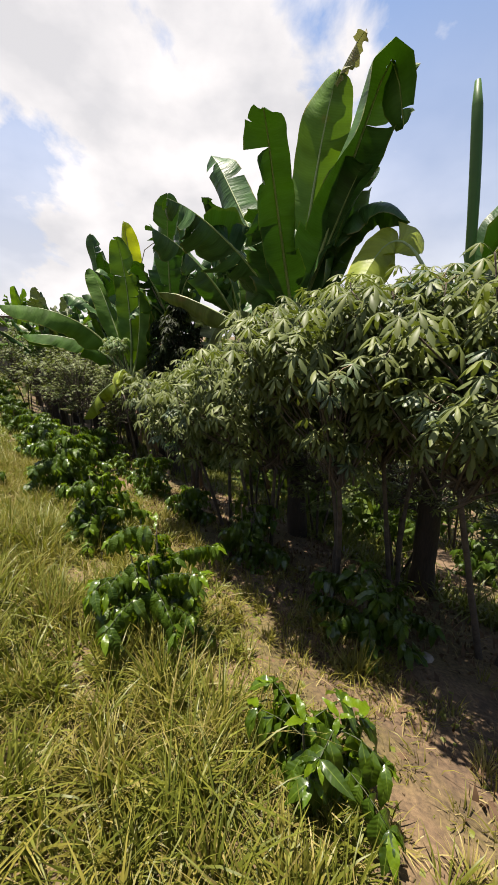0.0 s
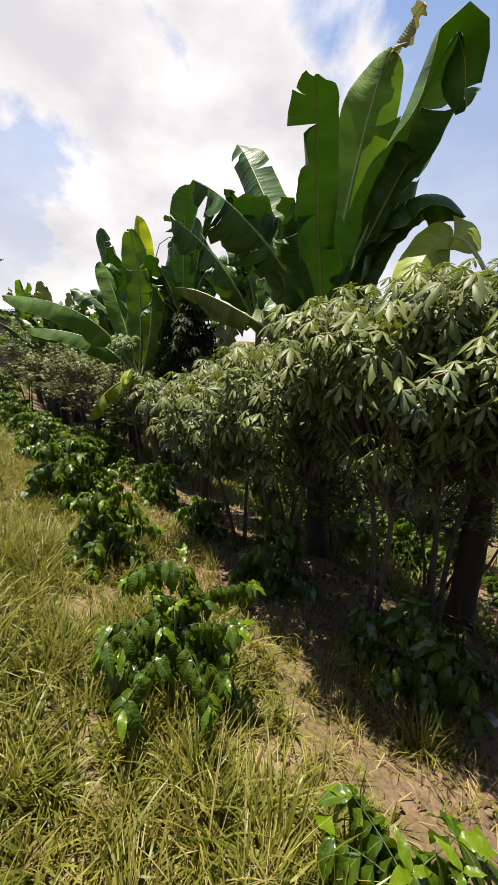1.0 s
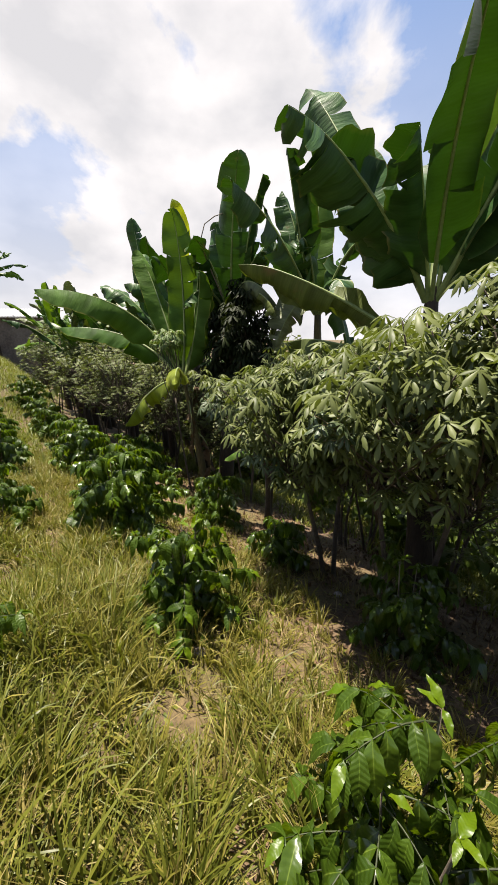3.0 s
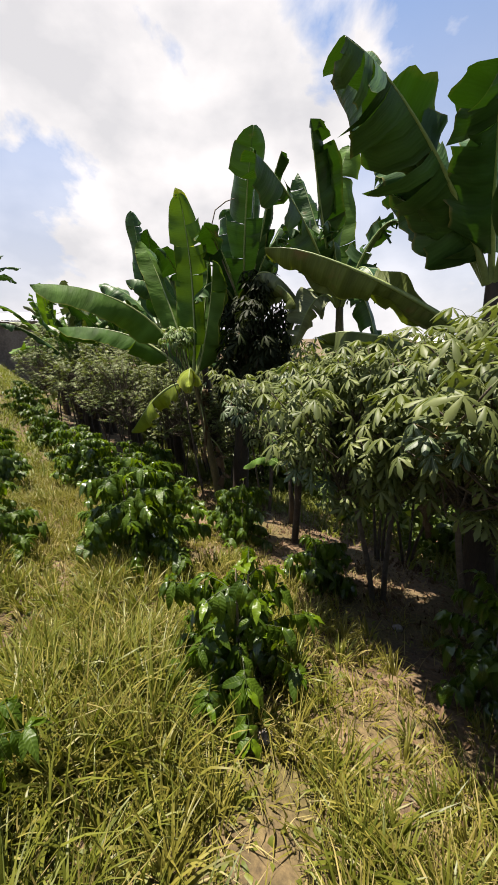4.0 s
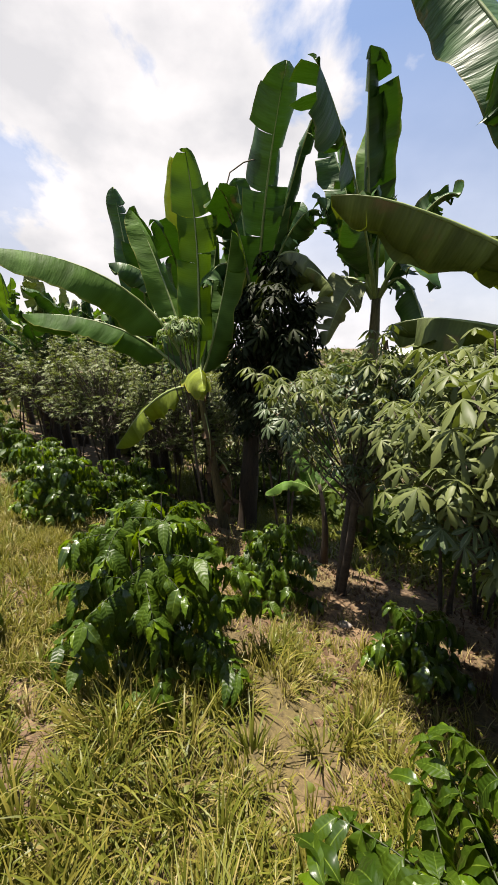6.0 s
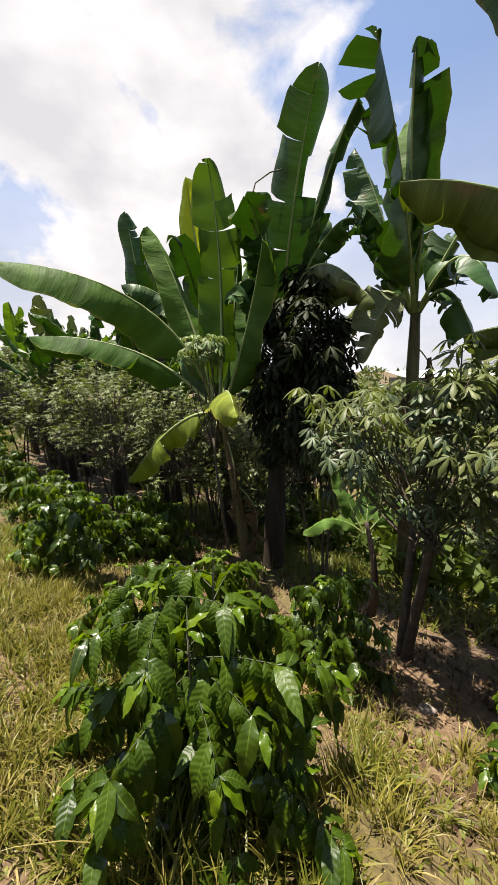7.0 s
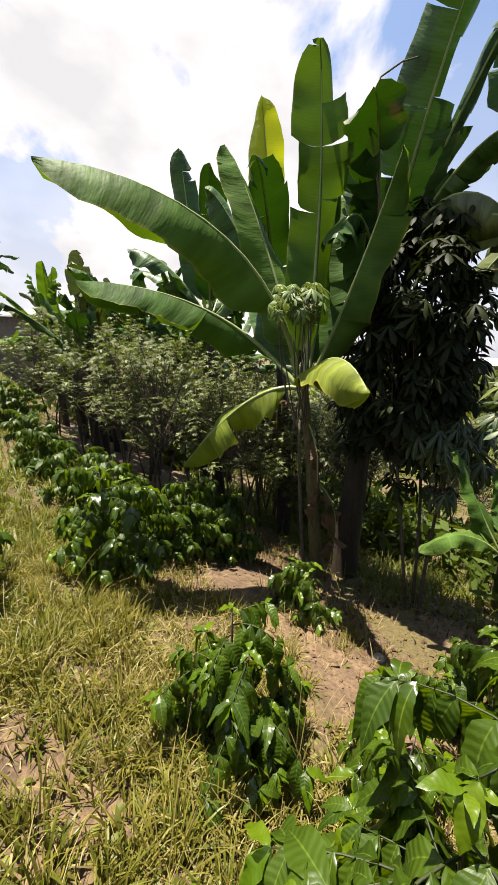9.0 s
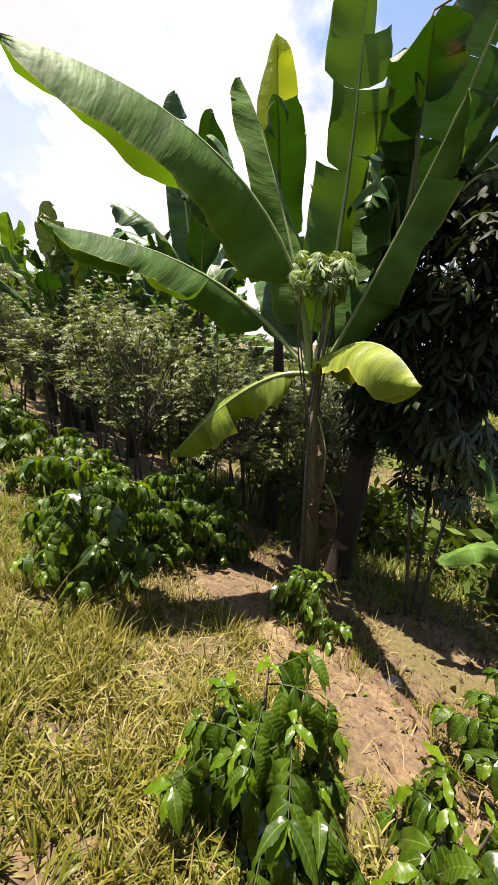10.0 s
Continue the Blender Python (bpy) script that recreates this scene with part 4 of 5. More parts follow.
# the pair further along
banana((-2.4, 9.2), (-2.65, 9.2, 1.9), [
    dict(tip=(-2.91, 9.21, 4.35), bulge=(0.05, 0, 0), width=0.62, face=(0.9, -1, 0), fold=0.2, tear=0.1, material=BANANA_BACKLIT, label="upright yellow-green leaf lit from behind"),
    dict(tip=(-3.6, 9.0, 3.3), bulge=(0, 0, 0.3), width=0.6, face=(0.4, -0.8, 0.6), fold=0.5, tear=0.4),
] + random_leaves((-2.65, 9.2, 1.9), 6, 1.8, 5, (0.0, 0.65), 0.65, 0.5), 3, 0.1)
banana((-3.6, 10.6), (-3.75, 10.5, 1.9), [
    dict(tip=(-4.20, 10.48, 4.40), bulge=(-0.1, 0, 0.1), width=0.65, face=(0.3, -1, 0.2), fold=0.5, tear=0.3),
] + random_leaves((-3.75, 10.5, 1.9), 7, 2.0, 6, (0.1, 1.1), 0.65, 0.4), 4, 0.1)
# the tall one behind the cassava
banana((0.72, 4.55), (0.60, 4.88, 2.05), [
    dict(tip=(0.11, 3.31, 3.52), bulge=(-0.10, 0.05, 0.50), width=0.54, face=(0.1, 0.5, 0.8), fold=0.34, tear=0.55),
    dict(base=(0.80, 4.60, 4.10), tip=(1.09, 4.22, 4.52), bulge=(0.0, 0.0, 0.08), width=0.24, face=(-0.5, -0.6, 0.8), fold=0.9, tear=0.5, petiole=0.02, material=BANANA_PALE, label="withered pale leaf end"),
    dict(tip=(0.90, 4.45, 4.42), material=BANANA_LIT, bulge=(-0.08, 0.15, 0.15), width=0.74, face=(-0.3, -1, 0.2), fold=0.35, tear=0.2),
    dict(tip=(1.30, 3.62, 4.40), bulge=(0.1, 0.1, 0.35), width=0.78, face=(0.2, 0.6, 0.8), fold=0.35, tear=0.50, kink=(0.80, (0.35, -0.1, -0.75))),
    dict(tip=(1.12, 4.05, 3.45), bulge=(0.05, 0.1, 0.15), width=0.80, face=(-0.2, -1, 0.3), fold=0.3, tear=0.45),
    dict(tip=(1.56, 3.87, 2.90), bulge=(0.0, 0.05, 1.15), width=0.60, face=(0.2, 0.3, 0.9), fold=0.6, tear=0.4),
    dict(tip=(0.10, 4.25, 3.05), bulge=(-0.05, 0.05, 0.35), width=0.72, face=(0.2, -0.7, 0.7), fold=0.8, tear=0.6),
    dict(tip=(1.05, 4.49, 2.66), bulge=(0.05, 0, 0.1), width=0.42, face=(-0.4, -1, 0.3), fold=0.4, tear=0.3),
    dict(tip=(-0.15, 4.75, 2.75), bulge=(-0.05, 0.05, 0.40), width=0.75, face=(0.2, -0.7, 0.7), fold=0.8, tear=0.6),
    dict(tip=(-0.84, 4.14, 3.16), bulge=(0.0, 0.0, 0.35), width=0.95, face=(0.1, -0.7, 0.8), fold=0.75, tear=0.6),
    dict(tip=(-0.50, 4.40, 2.85), bulge=(0.0, 0.0, 0.45), width=0.85, face=(0.1, -0.7, 0.8), fold=0.8, tear=0.65),
    dict(tip=(-0.30, 5.30, 3.10), bulge=(0.0, 0.0, 0.45), width=0.8, face=(0.0, -0.7, 0.8), fold=0.7, tear=0.5),
    dict(tip=(0.9, 5.8, 3.6), bulge=(0, 0, 0.3), width=0.75, face=(0, -0.8, 0.6), fold=0.4, tear=0.4),
    dict(tip=(-0.56, 6.14, 4.41), bulge=(-0.1, 0, 0.25), width=0.72, face=(-0.2, -1, 0.3), fold=0.4, tear=0.35),
    dict(base=(0.63, 4.80, 1.40), tip=(-1.29, 5.35, 2.43), bulge=(0.0, 0, 0.25), width=0.80, face=(0.0, -0.4, 1), fold=0.95, tear=0.5, material=BANANA_OLD, label="ageing olive leaf hanging folded on its midrib"),
    dict(base=(0.63, 4.78, 1.15), tip=(-0.75, 5.5, 1.60), bulge=(0.0, 0, 0.25), width=0.75, face=(0, -0.4, 1), fold=1.0, tear=0.65, material=BANANA_OLD),
    dict(base=(0.63, 4.75, 1.35), tip=(0.2, 4.1, 1.35), bulge=(0.0, 0, 0.5), width=0.5, face=(0, -0.6, 0.8), fold=0.7, tear=0.5),
], 5, 0.12, "very tall banana plant with dark backlit leaves above the cassava")
# one at the edge, with a leaf still rolled up
edge = banana((1.95, 3.3), (1.75, 3.2, 2.0), [
    dict(tip=(0.95, 3.45, 2.06), bulge=(0.20, 0.78, 1.34), width=0.5, face=(-0.35, -0.9, 0.45), fold=0.3, tear=0.3, material=BANANA_YELLOW, petiole=0.3, label="yellow-green leaf arching over, lit from behind"),
    # three leaves out of view, added to shade the cassava beside them
    dict(tip=(2.4, 1.6, 3.1), bulge=(0, 0, 0.7), width=0.75, face=(0, -0.2, 1), fold=0.35, tear=0.4),
    dict(tip=(3.2, 2.2, 3.0), bulge=(0, 0, 0.7), width=0.75, face=(0, -0.2, 1), fold=0.35, tear=0.4),
    dict(tip=(1.95, 1.35, 2.7), bulge=(0, 0, 0.8), width=0.7, face=(0, -0.2, 1), fold=0.35, tear=0.4),
    dict(tip=(2.6, 2.9, 3.4), bulge=(0, 0, 0.5), width=0.7, face=(-0.3, -0.6, 0.6), fold=0.4, tear=0.4),
], 7, 0.11, "banana plant with one tall leaf still rolled")
tagged(tube("rolled_leaf", arc((1.80, 3.10, 1.95), (1.74, 3.08, 2.7), (1.63, 3.13, 3.52), 12), (0.020, 0.028, 0.033, 0.036, 0.038, 0.039, 0.040, 0.040, 0.040, 0.039, 0.036, 0.020), BANANA, edge, 10), "new leaf still tightly rolled")
# a young one by the shaded bush
banana((-0.95, 6.35), (-1.02, 6.34, -0.12), [
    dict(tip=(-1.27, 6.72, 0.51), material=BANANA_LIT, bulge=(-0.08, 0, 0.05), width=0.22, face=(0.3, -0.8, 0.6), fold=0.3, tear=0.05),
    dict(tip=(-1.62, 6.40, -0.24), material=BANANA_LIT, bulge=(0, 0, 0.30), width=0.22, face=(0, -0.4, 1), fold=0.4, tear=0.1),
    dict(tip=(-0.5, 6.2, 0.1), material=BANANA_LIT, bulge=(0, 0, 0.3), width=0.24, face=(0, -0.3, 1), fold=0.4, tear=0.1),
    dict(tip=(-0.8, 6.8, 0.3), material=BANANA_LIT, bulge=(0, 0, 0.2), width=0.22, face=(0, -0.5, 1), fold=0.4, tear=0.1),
], 13, 0.04, "young banana sucker with small bright leaves", 0)
# the far row
for i, (u, v, h) in enumerate(((12.5, 2.6, 1.9), (13.8, 1.8, 1.8), (15.2, 2.6, 1.9), (16.5, 3.4, 2.0), (18.5, 2.0, 2.0), (21, 3.0, 2.0), (12.2, 4.4, 2.0), (14.0, 3.6, 1.9), (17.5, 4.6, 2.2), (20.0, 4.4, 2.2), (23.0, 2.0, 2.2), (11.6, 3.4, 1.6), (13.2, 2.9, 1.6), (14.6, 2.3, 1.7), (15.8, 1.7, 1.6), (13.0, 1.5, 1.3), (16.2, 2.5, 1.9), (17.4, 1.4, 1.8))):
    x, y = place(u, v)
    z = ground_z(x, y)
    c = (x - 0.1, y, z + h + 0.9)
    # distance haze and sun put into colour: grey-green and lighter leaves mixed in
    banana((x, y), c, random_leaves(c, 11, 2.0, 50 + i, (0.0, 1.35), 0.46, 0.75, (BANANA, BANANA_GREY, BANANA_LIT)[i % 3]), 20 + i, 0.1, "distant banana plant with torn green leaves", 2)

# ---- cassava bushes ----
for i, (u, v, cu, cv, h, ru, rv, rz, tips) in enumerate((
        (0.6, 2.7, 0.6, 2.15, 2.22, 0.90, 1.00, 0.42, 105),
        (1.5, 2.9, 1.5, 2.55, 2.46, 0.80, 0.85, 0.45, 92),
        (1.8, 2.3, 1.75, 2.00, 2.16, 0.85, 0.95, 0.42, 105),
        (2.8, 2.3, 2.8, 2.00, 1.92, 0.82, 0.92, 0.40, 100),
        (3.7, 2.3, 3.7, 1.98, 1.76, 0.76, 0.85, 0.40, 95),
        (5.1, 2.5, 4.95, 2.45, 1.85, 0.82, 0.78, 0.58, 50),
        (-0.7, 2.9, -0.6, 2.4, 2.52, 0.90, 1.00, 0.45, 92))):
    x, y = place(u, v)
    cx, cy = place(cu, cv)
    cassava(x, y, (cx, cy, ground_z(cx, cy) + h), (ru, rv, rz), 100 + i, int(tips * (1.0 if i == 5 else 1.25)), 12, 0.56, low=-0.95, taper=0.25 if i == 5 else 0.35, girth=0.045 if i == 5 else 0.026, forks=2, deep=1.0 if i == 5 else 1.9)
cassava(-1.30, 7.05, (-1.46, 7.45, 1.18), (0.68, 0.62, 1.38), 120, 130, 9, 0.74, label="tall cassava bush beside the banana stems, shade put into its leaf colour", low=-0.95, taper=0.05, leaves=CASSAVA_SHADED, mass=SHADE_MASS, forks=2)
cassava(-1.20, 6.95, (-1.10, 7.20, 0.42), (0.36, 0.34, 0.50), 122, 14, 8, 0.80, label="low hanging cassava bough with sunlit leaf hands", low=-0.95, forks=1, leaves=CASSAVA_HANGING)
cassava(-2.35, 7.05, (-2.62, 6.97, 1.62), (0.24, 0.24, 0.18), 121, 9, 9, 0.52, label="slender cassava shoot with pale new leaves", forks=1, leaves=CASSAVA_FRESH)
for i, (u, v, h, r) in enumerate(((8.9, 2.6, 1.5, 0.8), (9.6, 1.7, 1.6, 0.8), (10.2, 2.6, 1.9, 0.9), (10.8, 1.5, 1.8, 0.9), (11.8, 2.2, 2.0, 1.0), (12.6, 1.2, 1.8, 0.9), (13.8, 0.8, 1.8, 0.9), (15.0, 1.5, 2.0, 1.0), (9.4, 3.6, 1.8, 0.9),
        # added behind the near row to block light and shade the ground there
        (0.6, 3.7, 1.4, 0.9), (1.9, 3.6, 1.4, 0.9), (3.1, 3.5, 1.4, 0.9), (4.2, 3.6, 1.4, 0.9),
        (4.4, 3.3, 1.5, 0.7),
        (8.4, 3.5, 1.2, 0.8), (8.3, 4.4, 1.9, 0.9), (9.0, 5.2, 2.1, 1.0), (9.7, 3.6, 1.6, 1.0), (10.7, 4.2, 1.9, 1.1),
        (-1.5, 5.6, 1.6, 1.0), (0.4, 6.4, 1.5, 1.0), (2.2, 6.0, 1.5, 1.0), (4.0, 6.6, 1.6, 1.0), (5.8, 6.2, 1.6, 1.0), (7.6, 6.8, 1.6, 1.0), (9.6, 6.0, 1.7, 1.0), (11.5, 5.0, 1.8, 1.1))):
    x, y = place(u, v)
    cassava(x, y, (x, y, ground_z(x, y) + h + 0.18), (r, r, 0.92), 140 + i, 105, 10, 0.50, True, "grey-green cassava thicket further off", low=-0.9)

# ---- coffee shrubs ----
coffee(0.27, 0.95, 0.43, 0.29, 201, 0.168, 22)
coffee(-0.60, 1.75, 0.78, 0.42, 202, 0.142, 38)
coffee(0.93, 2.2, 0.58, 0.48, 203, 0.159, 30)
coffee(0.0, 3.2, 0.75, 0.38, 204, 0.153, 30)
coffee(-0.83, 4.45, 0.5, 0.32, 205, 0.153, 24)
coffee(-1.48, 3.05, 0.78, 0.42, 206, 0.142, 38)
coffee(-1.65, 5.35, 0.82, 0.42, 207, 0.142, 36)
flowering = coffee(-2.45, 4.32, 1.00, 0.55, 208, 0.153, 48)
coffee(-2.97, 5.12, 0.64, 0.34, 209, 0.144, 38)
coffee(-2.50, 6.45, 0.50, 0.26, 210, 0.147, 20, label="small bright coffee shrub alone on bare earth")
coffee(-3.25, 7.50, 0.85, 0.46, 211, 0.159, 38)
coffee(-4.04, 6.50, 0.98, 0.50, 212, 0.159, 38)
coffee(-3.66, 7.12, 0.82, 0.44, 214, 0.150, 34, True, fine=True)
coffee(-4.45, 7.45, 0.90, 0.46, 215, 0.150, 34, True, fine=True)
coffee(-2.30, 5.05, 0.35, 0.25, 213, 0.165, 12)
for i, (u, v, h) in enumerate(((8.6, 0.7, 0.9), (9.6, 0.6, 1.0), (8.8, 1.8, 0.9), (10.8, 0.3, 1.0), (12.0, 0.2, 1.0), (13.5, -0.1, 1.1), (15.0, 0.2, 1.1),
        (7.45, -0.55, 0.80), (8.9, -0.7, 1.0), (10.5, -0.9, 1.1), (12.5, -1.1, 1.2), (14.5, -1.3, 1.2),
        (0.2, 4.4, 0.9), (1.4, 4.9, 1.0), (2.6, 4.6, 0.9), (4.2, 4.5, 1.0), (3.3, 5.4, 1.0))):
    x, y = place(u, v)
    coffee(x, y, h, min(0.5, 0.2 + 0.33 * h), 230 + i, 0.14, 30, True)



def flower(parent, x, y, z, seed):
    """A small white star of five narrow petals round a short tube."""
    rng = np.random.default_rng(seed)
    v, f = [], []
    up = Vector(rng.normal(0, 0.5, 3)) + Vector((0, -0.6, 0.8))
    m = Matrix.Translation((x, y, z)) @ turn_to(Vector((1, 0.3, 0)), up)
    for k in range(5):
        a = 1.257 * k + rng.normal(0, 0.1)
        d, s = Vector((math.cos(a), math.sin(a), 0)), Vector((-math.sin(a), math.cos(a), 0))
        b = len(v)
        for r, w, h in ((0.0015, 0.0012, 0), (0.007, 0.0026, 0.002), (0.013, 0.0004, -0.001)):
            v += [m @ (d * r - s * w + Vector((0, 0, h))), m @ (d * r + s * w + Vector((0, 0, h)))]
        f += [(b, b + 1, b + 3, b + 2), (b + 2, b + 3, b + 5, b + 4)]
    ob = adopt(mesh_object("flower", v, f, PETAL), parent)
    return tagged(ob, "small white star-shaped flower")


PETAL = plain_material("white_petal", (0.62, 0.62, 0.56), (0.80, 0.80, 0.76), 0.6, 40.0)
for i, (dx, dy, dz) in enumerate(((0, 0, 0), (0.035, 0.02, 0.01), (-0.02, 0.03, 0.012), (0.05, 0.0, -0.02), (0.02, -0.03, 0.0), (0.07, 0.03, -0.015))):
    flower(flowering, -2.27 + dx, 4.21 + dy, -0.01 + dz, 300 + i)
for u, v, h, w, seed in ((3.2, -0.50, 0.45, 0.28, 261), (5.30, -0.46, 0.40, 0.30, 262), (6.05, -0.52, 0.50, 0.30, 263)):
    x, y = place(u, v)
    coffee(x, y, h, w, seed, 0.135, 16, True, fine=True)

# ---- the distance ----
def far_clumps(name, count, spot, tall, seed, material, label, category):
    """Many leafy clumps in one mesh, too far off to pick apart."""
    rng = np.random.default_rng(seed)
    verts, quads = [], []
    base = 0
    for u, v in spot(rng, count):
        x, y = place(u, v)
        h = tall * rng.uniform(0.6, 1.3)
        m = 90
        d = rng.normal(0, 1, (m, 3))
        d /= np.linalg.norm(d, axis=1)[:, None]
        d *= rng.uniform(0.45, 1.0, (m, 1))
        lump = 1 + 0.3 * np.sin(d[:, :1] * 5 + seed) * np.sin(d[:, 1:2] * 4)
        c = np.array([x, y, ground_z(x, y) + h * 0.5]) + d * lump * np.array([h * 0.6, h * 0.6, h * 0.5])
        a = rng.normal(0, 1, (m, 3))
        b = rng.normal(0, 1, (m, 3))
        a *= (h * 0.16 / np.linalg.norm(a, axis=1))[:, None]
        b *= (h * 0.07 / np.linalg.norm(b, axis=1))[:, None]
        verts.append(np.stack([c - a, c + b, c + a, c - b], 1).reshape(-1, 3))
        quads.append(np.arange(m * 4).reshape(m, 4) + base)
        base += m * 4
    return tagged(quad_mesh(name, np.concatenate(verts), np.concatenate(quads), material), label, category, kind="stuff")


def downhill(rng, n):
    return [(rng.uniform(-12, 50), 6.5 + 50 * rng.random() ** 1.8) for _ in range(n)]


def below(rng, n):
    return [(rng.uniform(2.5, 12), rng.uniform(4.3, 7.5)) for _ in range(n)]


def ahead(rng, n):
    return [(rng.uniform(13, 60), rng.uniform(1.5, 14)) for _ in range(n)]


def uphill(rng, n):
    return [(rng.uniform(2, 45), rng.uniform(-22, -3.2)) for _ in range(n)]


def hedge(rng, n):
    out = []
    for _ in range(n):
        x, y = rng.uniform(3, 28), rng.uniform(31.5, 36.0)
        out.append((x * UX + y * UY, x * UY - y * UX))
    return out


def ring(rng, n):
    out = []
    for _ in range(n):
        a, r = rng.uniform(0, 6.28), rng.uniform(60, 140)
        out.append((r * math.cos(a), r * math.sin(a)))
    return out


far_clumps("lower_bushes", 520, downhill, 0.75, 31, CASSAVA_FAR, "low green bushes on the field below", "bushes")
far_clumps("slope_bushes", 90, below, 0.85, 35, SLOPE_LEAF, "green bushes on the slope under the bananas", "bushes")
far_clumps("field_edge_bushes", 70, hedge, 3.0, 36, CASSAVA_FAR, "green bushes along the wall of the distant shed", "bushes")
far_clumps("far_bushes", 160, ahead, 1.3, 32, CASSAVA_FAR, "green bushes beyond the plot", "bushes")
far_clumps("upper_bushes", 110, uphill, 0.8, 33, COFFEE_FAR, "dark low shrubs on the upper slope", "bushes")
far_clumps("far_trees", 330, ring, 5.0, 34, CASSAVA_FAR, "distant line of green trees", "trees")


def block(verts_lo, verts_hi):
    """A box between two corners."""
    (a, b, c), (d, e, f) = verts_lo, verts_hi
    v = [(a, b, c), (d, b, c), (d, e, c), (a, e, c), (a, b, f), (d, b, f), (d, e, f), (a, e, f)]
    return v, [(0, 3, 2, 1), (4, 5, 6, 7), (0, 1, 5, 4), (1, 2, 6, 5), (2, 3, 7, 6), (3, 0, 4, 7)]


def ridged_sheet(length, depth, rise, waves, amp):
    """Corrugated roofing, sloping up along y."""
    n = waves * 6
    v, f = [], []
    for i in range(n + 1):
        x = length * i / n
        z = amp * math.sin(2 * math.pi * i / 6)
        v += [(x, 0, z), (x, depth, z + rise), (x, 0, z - 0.02), (x, depth, z + rise - 0.02)]
    for i in range(n):
        a = i * 4
        f += [(a, a + 4, a + 5, a + 1), (a + 2, a + 3, a + 7, a + 6), (a, a + 2, a + 6, a + 4), (a + 1, a + 5, a + 7, a + 3)]
    return v, f


CONCRETE = plain_material("weathered_wall", (0.07, 0.06, 0.05), (0.22, 0.19, 0.16), 0.9, 1.2)
TIN = plain_material("tin_roof", (0.30, 0.30, 0.30), (0.52, 0.52, 0.53), 0.5, 1.5, metal=0.4)
WHITE_TIN = plain_material("pale_roof", (0.62, 0.63, 0.65), (0.82, 0.82, 0.83), 0.55, 1.0)


def low_building(x, y, z, turn, length, tall, deep, waves, wall_mat, roof_mat, label):
    root = new("low_building")
    root.matrix_basis = pose(x, y, z, 0, 0, turn)
    tagged(root, label, "building")
    v, f = block((0, 0, -2.0), (length, deep, tall))
    mesh_object("wall", v, f, wall_mat, root, False)
    v, f = ridged_sheet(length + 0.6, deep + 0.8, 0.7, waves, 0.03)
    roof = mesh_object("roof", v, f, roof_mat, root)
    roof.location = (-0.3, -0.4, tall + 0.05)
    return root


low_building(-23.5, 22.4, 0.8, 8, 8.5, 2.2, 3.0, 50, CONCRETE, TIN, "low dark walled building with a corrugated tin roof")
low_building(16.0, 40.0, -2.4, -5, 18.0, 2.9, 6.0, 60, CONCRETE, WHITE_TIN, "long distant shed with a pale sheet roof")

# far bananas by the building, one bunch wrapped in blue
BLUE = plain_material("blue_plastic", (0.02, 0.16, 0.45), (0.06, 0.30, 0.65), 0.35, 5.0)
for i, (x, y, zc) in enumerate(((-17.0, 22.0, 5.2), (-18.6, 21.0, 5.4), (-20.3, 21.6, 5.3))):
    c = (x, y, zc)
    far = banana((x, y), c, random_leaves(c, 10, 2.5, 80 + i, (-0.1, 1.0), 0.5, 0.8), 60 + i, 0.12, "distant slender banana plant beside the building", 2)
    if i == 0:
        tagged(tube("bunch_cover", arc((x + 0.35, y - 0.3, zc - 0.1), (x + 0.45, y - 0.4, zc - 0.5), (x + 0.45, y - 0.4, zc - 0.9), 7), (0.06, 0.16, 0.2, 0.22, 0.21, 0.18, 0.08), BLUE, far, 10, 0.08, np.random.default_rng(4)), "blue plastic cover over a bunch")

# dry flower stalk above the torn leaves
stalk = thing("dry_flower_stalk", -2.05, 7.31, 2.3)
tagged(stalk, "thin dry banana flower stalk among the leaves", "plant stalk")
tube("stalk", [(-1.75, 7.60, 2.3), (-1.95, 7.40, 2.8), (-2.05, 7.33, 3.06), (-1.97, 7.36, 3.33), (-1.81, 7.38, 3.44), (-1.65, 7.38, 3.48)], (0.012, 0.010, 0.009, 0.008, 0.008, 0.005), BARK, stalk, 6)

# stones in the shade and on the path
STONE = plain_material("pale_stone", (0.13, 0.11, 0.09), (0.30, 0.26, 0.22), 0.85, 7.0)


def stone(x, y, r, seed):
    rng = np.random.default_rng(seed)
    bm = bmesh.new()
    bmesh.ops.create_icosphere(bm, subdivisions=2, radius=1)
    s = Vector((r * rng.uniform(0.8, 1.3), r * rng.uniform(0.7, 1.1), r * rng.uniform(0.45, 0.7)))
    for v in bm.verts:
        k = 1 + 0.22 * noise.noise(v.co * 1.3 + Vector((seed, 0, 0))) + 0.1 * noise.noise(v.co * 3.1)
        v.co = Vector((v.co.x * s.x, v.co.y * s.y, v.co.z * s.z)) * k
    me = bpy.data.meshes.new("stone")
    bm.to_mesh(me)
    bm.free()
    me.materials.append(STONE)
    me.polygons.foreach_set("use_smooth", [True] * len(me.polygons))
    ob = new("stone", me)
    ob.location = (x, y, ground_z(x, y) + float(bumps(np.float64(x), np.float64(y))) + s.z * 0.35)
    return tagged(ob, "pale rounded stone lying on the earth", "stone", "stones on the earth")


for i, (x, y, r) in enumerate(((1.32, 4.19, 0.09), (1.47, 4.05, 0.07), (0.55, 3.2, 0.05), (-1.35, 2.75, 0.045), (1.3, 2.0, 0.05), (-0.3, 3.9, 0.045), (-2.0, 6.0, 0.04), (-1.1, 5.0, 0.05))):
    stone(x, y, r, 70 + i)

